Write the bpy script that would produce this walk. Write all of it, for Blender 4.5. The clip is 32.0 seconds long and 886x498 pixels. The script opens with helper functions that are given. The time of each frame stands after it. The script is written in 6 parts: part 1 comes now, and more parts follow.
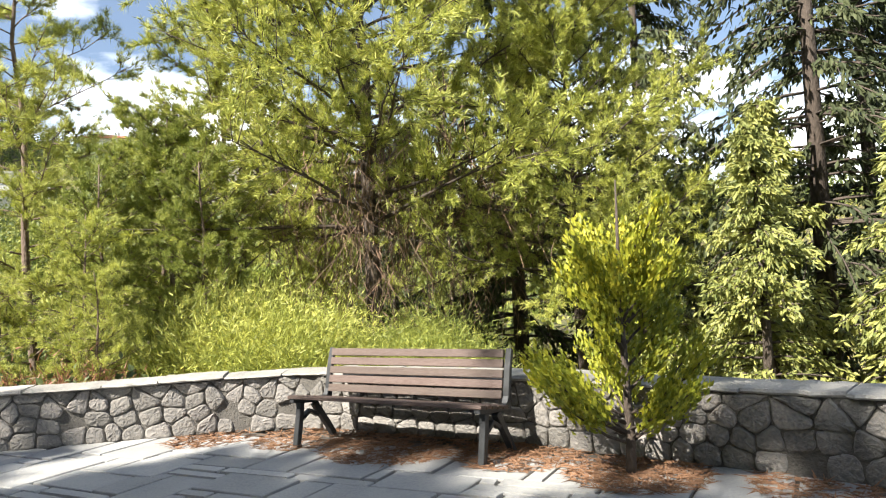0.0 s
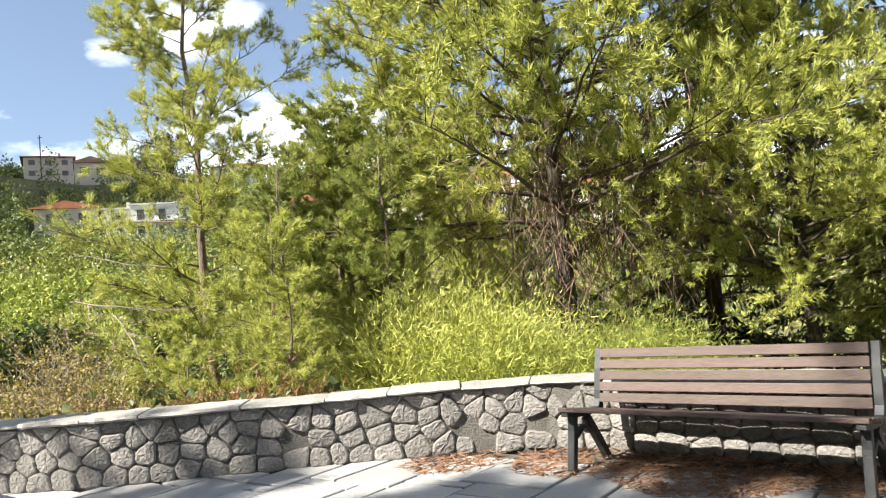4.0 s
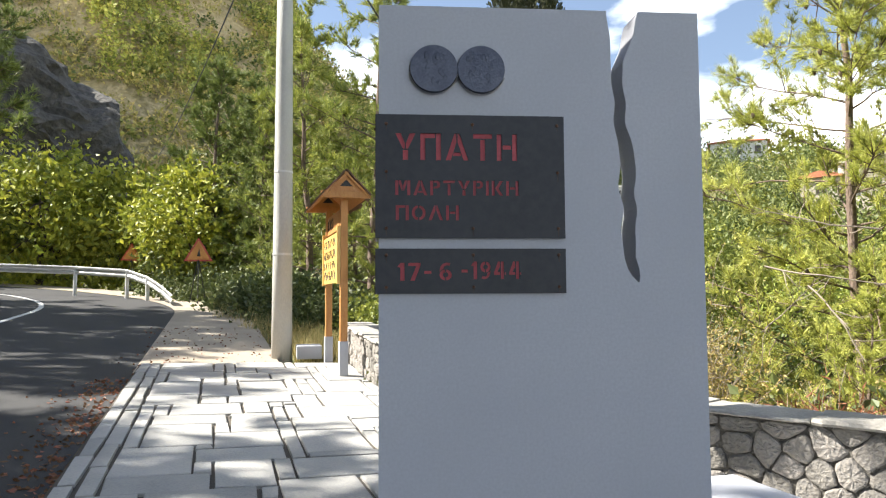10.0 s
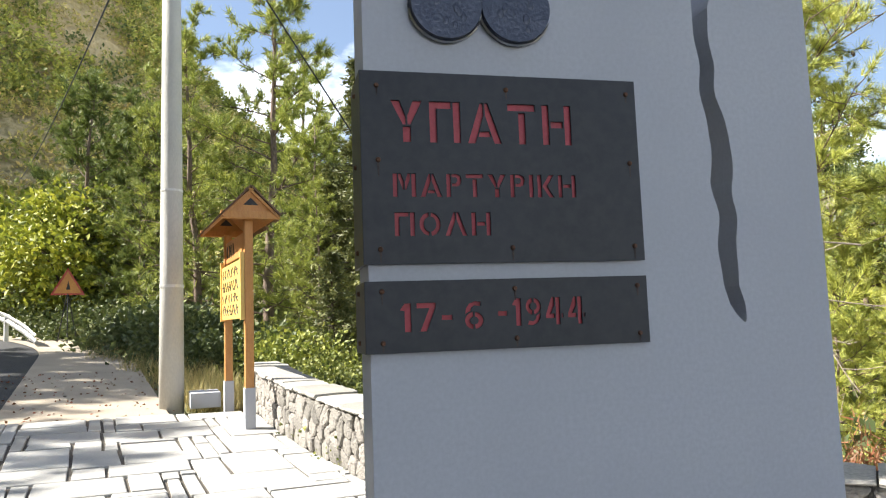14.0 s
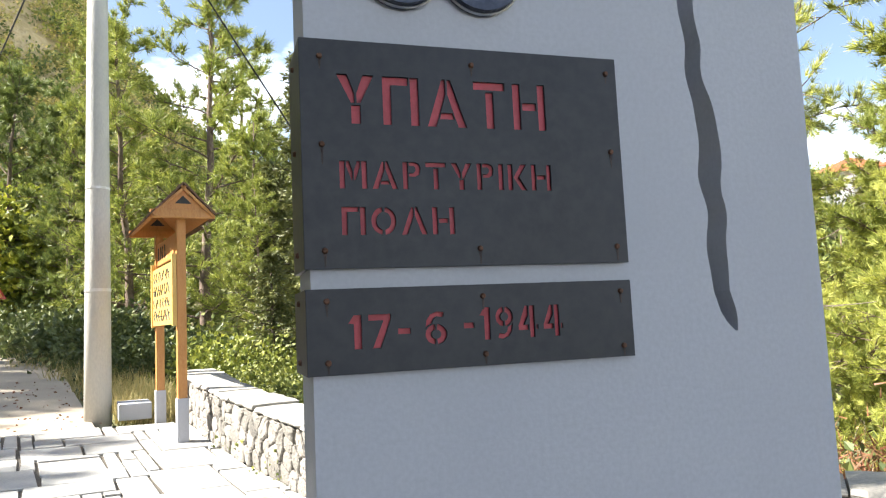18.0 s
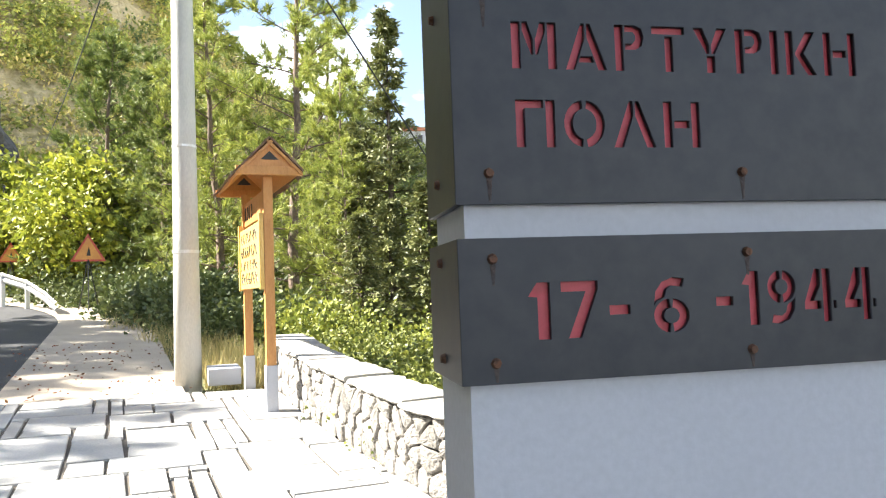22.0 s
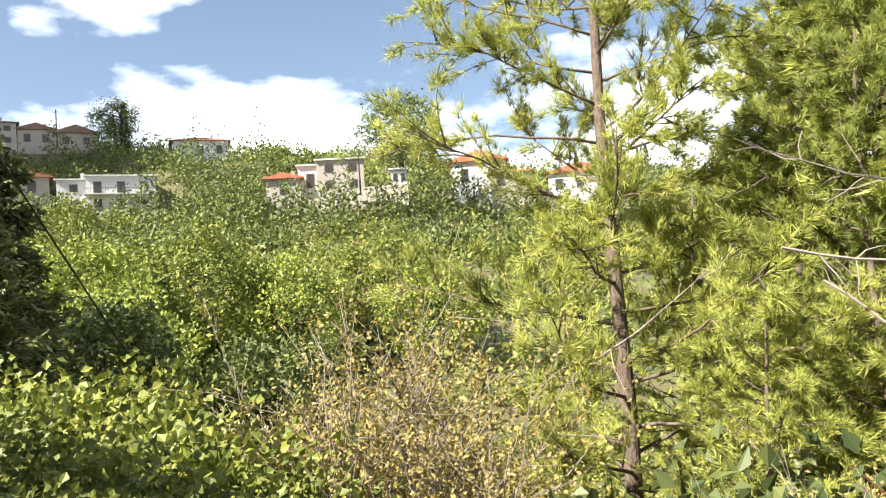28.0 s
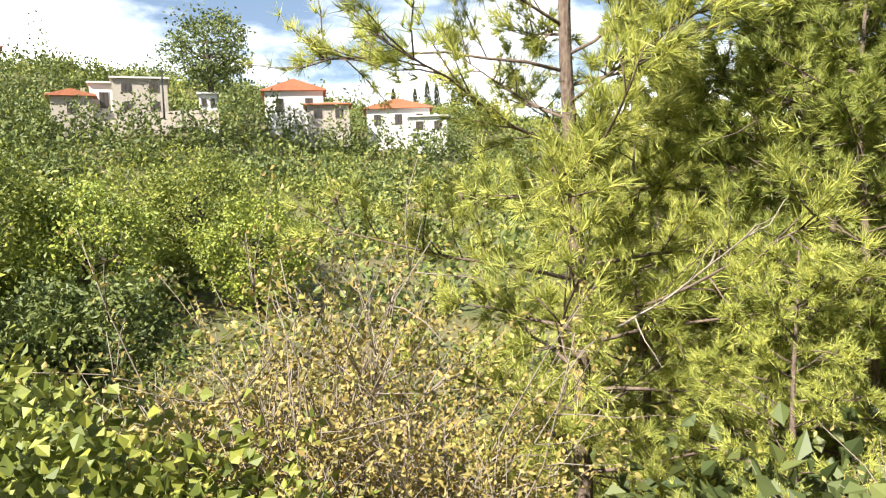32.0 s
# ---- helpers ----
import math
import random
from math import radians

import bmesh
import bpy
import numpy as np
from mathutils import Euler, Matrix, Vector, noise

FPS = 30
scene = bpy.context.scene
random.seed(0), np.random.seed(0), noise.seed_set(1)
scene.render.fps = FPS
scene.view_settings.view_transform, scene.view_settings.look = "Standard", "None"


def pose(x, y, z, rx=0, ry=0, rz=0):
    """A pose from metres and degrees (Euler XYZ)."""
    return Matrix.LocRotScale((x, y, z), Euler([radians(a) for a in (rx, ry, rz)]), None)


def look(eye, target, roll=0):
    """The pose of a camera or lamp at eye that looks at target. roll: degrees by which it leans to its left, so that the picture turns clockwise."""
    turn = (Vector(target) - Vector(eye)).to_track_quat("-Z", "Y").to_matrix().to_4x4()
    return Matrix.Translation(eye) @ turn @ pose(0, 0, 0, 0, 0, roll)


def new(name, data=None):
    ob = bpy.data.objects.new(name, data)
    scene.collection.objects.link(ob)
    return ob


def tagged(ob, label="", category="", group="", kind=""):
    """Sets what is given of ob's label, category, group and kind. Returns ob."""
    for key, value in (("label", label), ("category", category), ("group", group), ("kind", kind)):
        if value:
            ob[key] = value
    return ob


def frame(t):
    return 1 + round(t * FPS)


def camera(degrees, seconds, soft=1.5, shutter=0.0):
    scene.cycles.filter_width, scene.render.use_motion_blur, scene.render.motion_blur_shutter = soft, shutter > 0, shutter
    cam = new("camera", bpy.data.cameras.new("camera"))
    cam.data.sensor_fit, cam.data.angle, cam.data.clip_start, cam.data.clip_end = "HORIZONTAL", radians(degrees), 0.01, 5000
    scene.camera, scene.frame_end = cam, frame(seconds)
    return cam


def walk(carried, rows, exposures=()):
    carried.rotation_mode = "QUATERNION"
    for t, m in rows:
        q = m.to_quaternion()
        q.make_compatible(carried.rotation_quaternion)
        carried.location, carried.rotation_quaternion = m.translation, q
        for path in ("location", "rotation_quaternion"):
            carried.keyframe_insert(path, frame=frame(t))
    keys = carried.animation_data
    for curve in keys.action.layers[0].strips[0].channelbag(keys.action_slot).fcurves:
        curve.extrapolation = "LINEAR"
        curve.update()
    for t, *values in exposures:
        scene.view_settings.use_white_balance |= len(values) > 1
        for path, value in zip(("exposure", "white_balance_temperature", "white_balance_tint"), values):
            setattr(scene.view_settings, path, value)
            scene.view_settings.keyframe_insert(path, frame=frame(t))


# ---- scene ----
cam = camera(62.2, 32.0, soft=1.2)
PATH = [
    (0, (0.532, -0.355, 1.509), (0.411, 1.64, 1.58), -3.3),
    (1, (0.285, -0.001, 1.503), (0.127, 1.991, 1.576), -4.6),
    (2, (0.005, 0.302, 1.506), (-0.042, 2.3, 1.565), -5.4),
    (2.5, (-0.109, 0.482, 1.523), (-0.283, 2.473, 1.579), -4.2),
    (4.5, (-1.226, 0.833, 1.349), (-1.806, 2.741, 1.501), -3.6),
    (5, (-1.547, 0.863, 1.345), (-2.356, 2.688, 1.469), -0.5),
    (5.5, (-1.791, 0.845, 1.31), (-2.813, 2.561, 1.42), -2.0),
    (6, (-1.995, 0.797, 1.336), (-3.339, 2.272, 1.472), -0.7),
    (6.5, (-2.169, 0.869, 1.355), (-3.606, 2.245, 1.559), -0.4),
    (7, (-2.416, 0.877, 1.331), (-3.888, 2.225, 1.457), 1.1),
    (7.5, (-2.667, 0.842, 1.357), (-4.116, 2.219, 1.427), -1.6),
    (8, (-2.923, 0.929, 1.367), (-4.481, 2.178, 1.488), -1.4),
    (9, (-3.435, 1.018, 1.401), (-4.939, 2.333, 1.487), -1.6),
    (10, (-3.805, 1.167, 1.417), (-5.307, 2.48, 1.557), -0.3),
    (11, (-4.171, 1.184, 1.439), (-5.56, 2.619, 1.557), -1.0),
    (12, (-4.482, 1.422, 1.468), (-5.889, 2.831, 1.657), -0.6),
    (13, (-4.851, 1.512, 1.497), (-6.152, 3.02, 1.672), -0.2),
    (14, (-5.014, 1.687, 1.531), (-6.297, 3.208, 1.732), -2.1),
    (14.5, (-5.076, 1.65, 1.517), (-6.204, 3.291, 1.704), -2.8),
    (16.5, (-5.155, 1.711, 1.548), (-6.272, 3.354, 1.778), -0.7),
    (17, (-5.12, 1.785, 1.544), (-6.26, 3.417, 1.736), -0.2),
    (18, (-5.251, 1.915, 1.567), (-6.411, 3.532, 1.763), -2.7),
    (19, (-5.27, 2.161, 1.567), (-6.57, 3.66, 1.822), 0.4),
    (20, (-5.361, 2.273, 1.574), (-6.656, 3.774, 1.842), -2.3),
    (21, (-5.45, 2.419, 1.583), (-6.803, 3.866, 1.859), -0.2),
    (21.5, (-5.635, 2.363, 1.606), (-6.911, 3.889, 1.814), -2.5),
    (22, (-5.87, 2.37, 1.587), (-7.211, 3.849, 1.697), -2.1),
    (22.5, (-6.126, 2.47, 1.599), (-7.564, 3.853, 1.743), -1.2),
    (23, (-6.458, 2.567, 1.608), (-7.985, 3.835, 1.859), -2.4),
    (23.5, (-6.702, 2.603, 1.612), (-8.142, 3.97, 1.856), -1.9),
    (24, (-6.982, 2.814, 1.641), (-8.288, 4.308, 1.892), -1.6),
    (24.5, (-7.326, 2.855, 1.745), (-8.389, 4.534, 1.973), 1.9),
    (25, (-7.668, 3.136, 1.748), (-8.496, 4.948, 1.922), -1.6),
    (25.5, (-7.750, 3.432, 1.705), (-8.445, 5.298, 1.900), -2.0),
    (26, (-7.832, 3.729, 1.663), (-8.252, 5.677, 1.832), -3.4),
    (26.5, (-7.968, 4.016, 1.719), (-8.203, 6.0, 1.823), -6.5),
    (28.5, (-8.855, 4.607, 1.693), (-9.119, 6.587, 1.778), -3.2),
    (29, (-9.162, 4.834, 1.732), (-9.361, 6.821, 1.836), -4.1),
    (29.5, (-9.384, 5.077, 1.776), (-9.643, 7.058, 1.856), -3.3),
    (30, (-9.606, 5.33, 1.808), (-9.996, 7.288, 1.913), -0.1),
    (30.5, (-9.832, 5.543, 1.862), (-10.142, 7.517, 1.961), -0.7),
    (31, (-9.76, 5.69, 1.86), (-9.835, 7.689, 1.824), -1.6),
    (31.5, (-9.84, 5.72, 1.848), (-9.847, 7.719, 1.765), -4.1),
    (32, (-9.91, 5.75, 1.846), (-9.668, 7.732, 1.731), -2.4),
]
walk(cam, [(t, look(eye, target, roll)) for t, eye, target, roll in PATH], [(0, 1.55), (4.5, 1.55), (8, 1.65), (12, 1.65), (16, 1.85), (18, 2.05), (20, 2.27), (21, 2.4), (22, 2.45), (22.7, 2.8), (23.4, 2.85), (24.2, 2.3), (25.2, 1.8), (26, 1.5), (29, 1.5), (32, 1.38)])

# ---- light ----
world = bpy.data.worlds.new("sky")
scene.world = world
world.use_nodes = True
SUN_H, SUN_EL = (-0.729, -0.684), 43.0


def build_sky():
    nt = world.node_tree
    nt.nodes.clear()
    out = nt.nodes.new("ShaderNodeOutputWorld")
    bg = nt.nodes.new("ShaderNodeBackground")
    sky = nt.nodes.new("ShaderNodeTexSky")
    sky.sky_type, sky.sun_disc = "NISHITA", False
    sky.sun_elevation, sky.sun_rotation = radians(SUN_EL), math.atan2(SUN_H[0], SUN_H[1])
    sky.air_density, sky.dust_density, sky.ozone_density = 1.0, 0.8, 1.8
    bg.inputs["Strength"].default_value = 0.06
    # cumulus clouds: puffy noise over the whole sky, thick near the horizon
    tc = nt.nodes.new("ShaderNodeTexCoord")
    mp = nt.nodes.new("ShaderNodeMapping")
    mp.inputs["Scale"].default_value = (1.0, 1.0, 2.4)
    mp.inputs["Location"].default_value = (0.35, 0.1, 0.0)
    n1 = nt.nodes.new("ShaderNodeTexNoise")
    n1.inputs["Scale"].default_value, n1.inputs["Detail"].default_value = 3.2, 9.0
    n1.inputs["Roughness"].default_value = 0.52
    ramp = nt.nodes.new("ShaderNodeValToRGB")
    ramp.color_ramp.elements[0].position, ramp.color_ramp.elements[1].position = 0.455, 0.67
    ramp.color_ramp.elements[0].color = (0.025, 0.025, 0.025, 1)
    sep = nt.nodes.new("ShaderNodeSeparateXYZ")
    low = nt.nodes.new("ShaderNodeMapRange")
    low.inputs["From Min"].default_value, low.inputs["From Max"].default_value = 0.05, 0.32
    low.inputs["To Min"].default_value, low.inputs["To Max"].default_value = 0.12, -0.115
    add = nt.nodes.new("ShaderNodeMath")
    mix = nt.nodes.new("ShaderNodeMix")
    mix.data_type = "RGBA"
    mix.inputs["B"].default_value = (24.0, 24.4, 25.0, 1)
    ln = nt.links.new
    ln(tc.outputs["Generated"], mp.inputs["Vector"])
    ln(mp.outputs["Vector"], n1.inputs["Vector"])
    ln(tc.outputs["Generated"], sep.inputs[0])
    ln(sep.outputs["Z"], low.inputs["Value"])
    ln(n1.outputs["Fac"], add.inputs[0])
    ln(low.outputs["Result"], add.inputs[1])
    ln(add.outputs[0], ramp.inputs["Fac"])
    ln(ramp.outputs["Color"], mix.inputs["Factor"])
    ln(sky.outputs["Color"], mix.inputs["A"])
    ln(mix.outputs["Result"], bg.inputs["Color"])
    ln(bg.outputs[0], out.inputs["Surface"])


build_sky()
sun = new("sun", bpy.data.lights.new("sun", "SUN"))
sun.data.energy, sun.data.angle, sun.data.color = 5.0, radians(0.55), (1.0, 0.94, 0.84)
ch = math.cos(radians(SUN_EL))
sun.matrix_world = look((SUN_H[0] * ch * 60, SUN_H[1] * ch * 60, 60 * math.sin(radians(SUN_EL))), (0, 0, 0))

# ---- materials ----
MATS = {}


def material(name, c1, c2=None, c3=None, scale=8.0, fine=60.0, rough=0.8, metal=0.0, bump=0.3, dist=0.02, per_object=0.0, per_island=0.0, translucent=0.0, contrast=0.35, coord="Object", stretch=(1, 1, 1)):
    """A surface of two or three colours mixed by coarse and fine noise, with relief."""
    if name in MATS:
        return MATS[name]
    c2 = c2 or tuple(v * 0.75 for v in c1)
    c3 = c3 or c2
    m = bpy.data.materials.new(name)
    m.use_nodes = True
    nt = m.node_tree
    ln = nt.links.new
    bsdf = nt.nodes["Principled BSDF"]
    bsdf.inputs["Roughness"].default_value, bsdf.inputs["Metallic"].default_value = rough, metal
    tc = nt.nodes.new("ShaderNodeTexCoord")
    mp = nt.nodes.new("ShaderNodeMapping")
    mp.inputs["Scale"].default_value = stretch
    ln(tc.outputs[coord], mp.inputs["Vector"])
    a = nt.nodes.new("ShaderNodeTexNoise")
    a.inputs["Scale"].default_value, a.inputs["Detail"].default_value = scale, 5.0
    b = nt.nodes.new("ShaderNodeTexNoise")
    b.inputs["Scale"].default_value, b.inputs["Detail"].default_value = fine, 4.0
    for n in (a, b):
        ln(mp.outputs["Vector"], n.inputs["Vector"])
    ra, rb = nt.nodes.new("ShaderNodeMapRange"), nt.nodes.new("ShaderNodeMapRange")
    for r, n in ((ra, a), (rb, b)):
        r.inputs["From Min"].default_value, r.inputs["From Max"].default_value = 0.5 - contrast / 2, 0.5 + contrast / 2
        ln(n.outputs["Fac"], r.inputs["Value"])
    m1, m2 = nt.nodes.new("ShaderNodeMix"), nt.nodes.new("ShaderNodeMix")
    m1.data_type = m2.data_type = "RGBA"
    m1.inputs["A"].default_value, m1.inputs["B"].default_value = (*c1, 1), (*c2, 1)
    m2.inputs["B"].default_value = (*c3, 1)
    ln(ra.outputs[0], m1.inputs["Factor"])
    ln(m1.outputs["Result"], m2.inputs["A"])
    half = nt.nodes.new("ShaderNodeMath")
    half.operation = "MULTIPLY"
    half.inputs[1].default_value = 0.6
    ln(rb.outputs[0], half.inputs[0])
    ln(half.outputs[0], m2.inputs["Factor"])
    colour = m2.outputs["Result"]
    for amount, source in ((per_object, "object"), (per_island, "island")):
        if amount:
            if source == "object":
                info = nt.nodes.new("ShaderNodeObjectInfo").outputs["Random"]
            else:
                info = nt.nodes.new("ShaderNodeNewGeometry").outputs["Random Per Island"]
            hsv = nt.nodes.new("ShaderNodeHueSaturation")
            val = nt.nodes.new("ShaderNodeMapRange")
            val.inputs["To Min"].default_value, val.inputs["To Max"].default_value = 1 - amount, 1 + amount
            hue = nt.nodes.new("ShaderNodeMapRange")
            hue.inputs["To Min"].default_value, hue.inputs["To Max"].default_value = 0.5 + amount * 0.05, 0.5 - amount * 0.05
            ln(info, val.inputs["Value"])
            ln(info, hue.inputs["Value"])
            ln(val.outputs[0], hsv.inputs["Value"])
            ln(hue.outputs[0], hsv.inputs["Hue"])
            ln(colour, hsv.inputs["Color"])
            colour = hsv.outputs["Color"]
    ln(colour, bsdf.inputs["Base Color"])
    if bump:
        bp = nt.nodes.new("ShaderNodeBump")
        bp.inputs["Strength"].default_value, bp.inputs["Distance"].default_value = bump, dist
        ln(b.outputs["Fac"], bp.inputs["Height"])
        ln(bp.outputs["Normal"], bsdf.inputs["Normal"])
    if translucent:
        tr = nt.nodes.new("ShaderNodeBsdfTranslucent")
        ln(colour, tr.inputs["Color"])
        mx = nt.nodes.new("ShaderNodeMixShader")
        mx.inputs["Fac"].default_value = translucent
        ln(bsdf.outputs[0], mx.inputs[1])
        ln(tr.outputs[0], mx.inputs[2])
        ln(mx.outputs[0], nt.nodes["Material Output"].inputs["Surface"])
    MATS[name] = m
    return m


M_SLAB = material("paving stone", (0.38, 0.38, 0.372), (0.29, 0.297, 0.30), (0.45, 0.43, 0.39), 2.5, 45, 0.75, bump=0.35, per_object=0.16)
M_JOINT = material("dark joint mortar", (0.09, 0.085, 0.075), (0.06, 0.055, 0.05), (0.14, 0.11, 0.08), 3, 70, 0.95)
M_STONE = material("wall stone", (0.22, 0.212, 0.20), (0.135, 0.131, 0.127), (0.32, 0.29, 0.25), 5, 40, 0.9, bump=0.7, dist=0.03, per_object=0.25)
M_MORTAR = material("wall mortar", (0.125, 0.118, 0.107), (0.08, 0.076, 0.07), (0.175, 0.16, 0.138), 6, 60, 0.95, bump=0.8)
M_COPE = material("coping slab", (0.33, 0.315, 0.285), (0.22, 0.213, 0.198), (0.42, 0.40, 0.355), 4, 45, 0.85, bump=0.5, per_object=0.18)
M_ASPHALT = material("asphalt", (0.038, 0.039, 0.042), (0.05, 0.05, 0.051), (0.03, 0.03, 0.032), 1.2, 120, 0.85, bump=0.4)
M_LINE = material("worn white road paint", (0.75, 0.75, 0.72), (0.6, 0.6, 0.58), (0.45, 0.45, 0.44), 3, 50, 0.7)
M_GRAVEL = material("dusty shoulder", (0.38, 0.325, 0.255), (0.27, 0.235, 0.19), (0.44, 0.37, 0.285), 0.9, 60, 0.95, bump=0.2)
M_HILLSOIL = material("dry hill earth", (0.46, 0.36, 0.18), (0.24, 0.20, 0.085), (0.56, 0.45, 0.26), 0.09, 0.7, 0.95, bump=0.9, dist=2.5, contrast=0.2)
M_SOIL = material("dry grassy soil", (0.10, 0.11, 0.038), (0.19, 0.145, 0.07), (0.06, 0.08, 0.028), 0.35, 6, 0.95, bump=0.5, dist=0.2)
M_NEEDLE_BED = material("fallen pine needles", (0.27, 0.14, 0.075), (0.19, 0.10, 0.055), (0.36, 0.21, 0.12), 6, 90, 0.95, bump=0.9, dist=0.02)
M_WHITE = material("white painted plaster", (0.44, 0.455, 0.50), (0.40, 0.415, 0.46), (0.37, 0.38, 0.42), 1.4, 70, 0.65, bump=0.12, dist=0.005)
M_STEEL = material("dark patinated steel", (0.027, 0.031, 0.040), (0.019, 0.022, 0.029), (0.042, 0.043, 0.048), 2.0, 30, 0.45, metal=0.0, bump=0.08, dist=0.003)
M_STEEL.node_tree.nodes["Principled BSDF"].inputs["Specular IOR Level"].default_value = 0.28
M_RED = material("red enamel", (0.46, 0.05, 0.07), (0.38, 0.04, 0.055), (0.28, 0.03, 0.035), 5, 60, 0.5, bump=0.1)
M_BLACK = material("shadowed recess paint", (0.02, 0.02, 0.022), (0.03, 0.028, 0.028), None, 5, 60, 0.6)
M_STREAK = material("rust run on steel", (0.055, 0.042, 0.040), (0.042, 0.038, 0.040), (0.07, 0.045, 0.038), 20, 120, 0.8, metal=0.2)
M_RUST = material("rusted bolt", (0.13, 0.06, 0.035), (0.07, 0.045, 0.035), (0.18, 0.08, 0.04), 30, 150, 0.8, metal=0.4)
M_DISC = material("cast metal disc", (0.05, 0.056, 0.075), (0.075, 0.08, 0.10), (0.035, 0.04, 0.05), 14, 90, 0.28, metal=0.85, bump=0.35, dist=0.006)
M_RIM = material("bright metal rim", (0.55, 0.56, 0.58), (0.4, 0.4, 0.42), None, 9, 60, 0.3, metal=0.9)
M_SEATSTONE = material("bare brown seat stone", (0.15, 0.125, 0.115), (0.10, 0.085, 0.08), (0.20, 0.17, 0.15), 4, 40, 0.9, bump=0.5)
M_SEATTOP = material("grey-green weathered slab", (0.22, 0.24, 0.225), (0.15, 0.165, 0.155), (0.30, 0.31, 0.285), 5, 40, 0.7, bump=0.4, per_object=0.1)
M_CONCRETE = material("weathered concrete", (0.47, 0.47, 0.45), (0.40, 0.40, 0.385), (0.52, 0.51, 0.48), 3, 50, 0.85, bump=0.3, stretch=(1, 1, 0.4))
M_PINEWOOD = material("varnished pine wood", (0.47, 0.21, 0.06), (0.38, 0.155, 0.04), (0.55, 0.29, 0.10), 4, 30, 0.5, bump=0.2, stretch=(6, 6, 0.8), per_object=0.08)
M_PANEL = material("yellow varnished board", (0.66, 0.42, 0.11), (0.58, 0.34, 0.08), (0.70, 0.50, 0.18), 4, 30, 0.45, bump=0.15, stretch=(6, 6, 0.8))
M_SHINGLE = material("brown roof shingle", (0.14, 0.082, 0.055), (0.10, 0.06, 0.042), (0.20, 0.125, 0.085), 6, 50, 0.85, bump=0.5, per_object=0.25)
M_BENCH = material("weathered brown bench wood", (0.098, 0.064, 0.05), (0.066, 0.043, 0.035), (0.165, 0.12, 0.10), 5, 40, 0.6, bump=0.35, stretch=(0.5, 8, 8), per_object=0.14)
M_IRON = material("dark green-black cast iron", (0.03, 0.033, 0.035), (0.045, 0.047, 0.05), None, 12, 90, 0.5, metal=0.3, bump=0.2)
M_GALV = material("galvanised steel", (0.62, 0.63, 0.64), (0.50, 0.51, 0.52), (0.7, 0.7, 0.7), 4, 40, 0.45, metal=0.6, bump=0.1)
M_SIGN_BACK = material("orange warning sign face", (0.62, 0.30, 0.06), (0.55, 0.25, 0.05), (0.5, 0.16, 0.05), 4, 30, 0.5)
M_SIGN_RED = material("red sign border", (0.50, 0.07, 0.04), (0.42, 0.06, 0.04), None, 4, 30, 0.5)
M_BARK = material("pine bark", (0.17, 0.12, 0.09), (0.10, 0.07, 0.055), (0.26, 0.20, 0.16), 6, 35, 0.95, bump=0.9, dist=0.03, stretch=(1, 1, 0.35))
M_BARK_DARK = material("dark bark", (0.075, 0.058, 0.045), (0.05, 0.04, 0.032), (0.13, 0.10, 0.08), 6, 35, 0.95, bump=0.9, dist=0.03, stretch=(1, 1, 0.35))
M_TWIG = material("grey dry twigs", (0.30, 0.25, 0.20), (0.21, 0.17, 0.14), (0.38, 0.33, 0.27), 6, 35, 0.9)
M_DEAD = material("hanging dead twigs", (0.20, 0.13, 0.085), (0.13, 0.085, 0.06), (0.30, 0.21, 0.14), 6, 35, 0.95, per_island=0.3)


def leafy(name, c1, c2, rough=0.55, tr=0.42, per=0.42, scale=0.9):
    return material(name, c1, c2, tuple((p + q) / 2 for p, q in zip(c1, c2)), scale, 7.0, rough, bump=0.0, per_island=per, translucent=tr * 0.6, contrast=0.3)


M_PINE = leafy("bright pine needles", (0.50, 0.515, 0.125), (0.39, 0.43, 0.095), tr=0.5)
M_PINE_D = leafy("dark pine needles", (0.19, 0.235, 0.055), (0.13, 0.17, 0.045))
M_FIR = leafy("dark green fir sprays", (0.085, 0.10, 0.036), (0.055, 0.072, 0.03), rough=0.75, tr=0.3)
M_PINE_M = leafy("mid-green pine needles", (0.35, 0.38, 0.08), (0.23, 0.28, 0.06), tr=0.45)
M_HILL = leafy("sunburnt hillside scrub", (0.64, 0.52, 0.175), (0.38, 0.36, 0.105), tr=0.4)
M_HILLPINE = leafy("sunlit hillside pine", (0.55, 0.55, 0.13), (0.36, 0.39, 0.09), tr=0.4)
M_HILLTREE = leafy("hillside pine green", (0.33, 0.34, 0.075), (0.15, 0.175, 0.042), tr=0.4)
M_SLIM = leafy("olive conifer sprays", (0.185, 0.20, 0.06), (0.10, 0.115, 0.04), tr=0.3)
M_JUNIPER = leafy("juniper sprays", (0.34, 0.35, 0.10), (0.22, 0.25, 0.07), tr=0.35)
M_THUJA = leafy("yellow-green thuja sprays", (0.38, 0.38, 0.03), (0.21, 0.25, 0.025), tr=0.4)
M_CYPRESS = leafy("dark cypress sprays", (0.07, 0.08, 0.027), (0.035, 0.044, 0.017), rough=0.75, tr=0.2)
M_LEAF_Y = leafy("yellow-green leaves", (0.36, 0.38, 0.045), (0.25, 0.29, 0.04), tr=0.45)
M_LEAF_B = leafy("fresh green leaves", (0.34, 0.39, 0.062), (0.21, 0.255, 0.046), tr=0.42)
M_LEAF = leafy("green leaves", (0.27, 0.30, 0.052), (0.17, 0.205, 0.04), tr=0.42)
M_BRAMBLE = leafy("bramble leaves", (0.20, 0.225, 0.042), (0.10, 0.12, 0.028), tr=0.35)
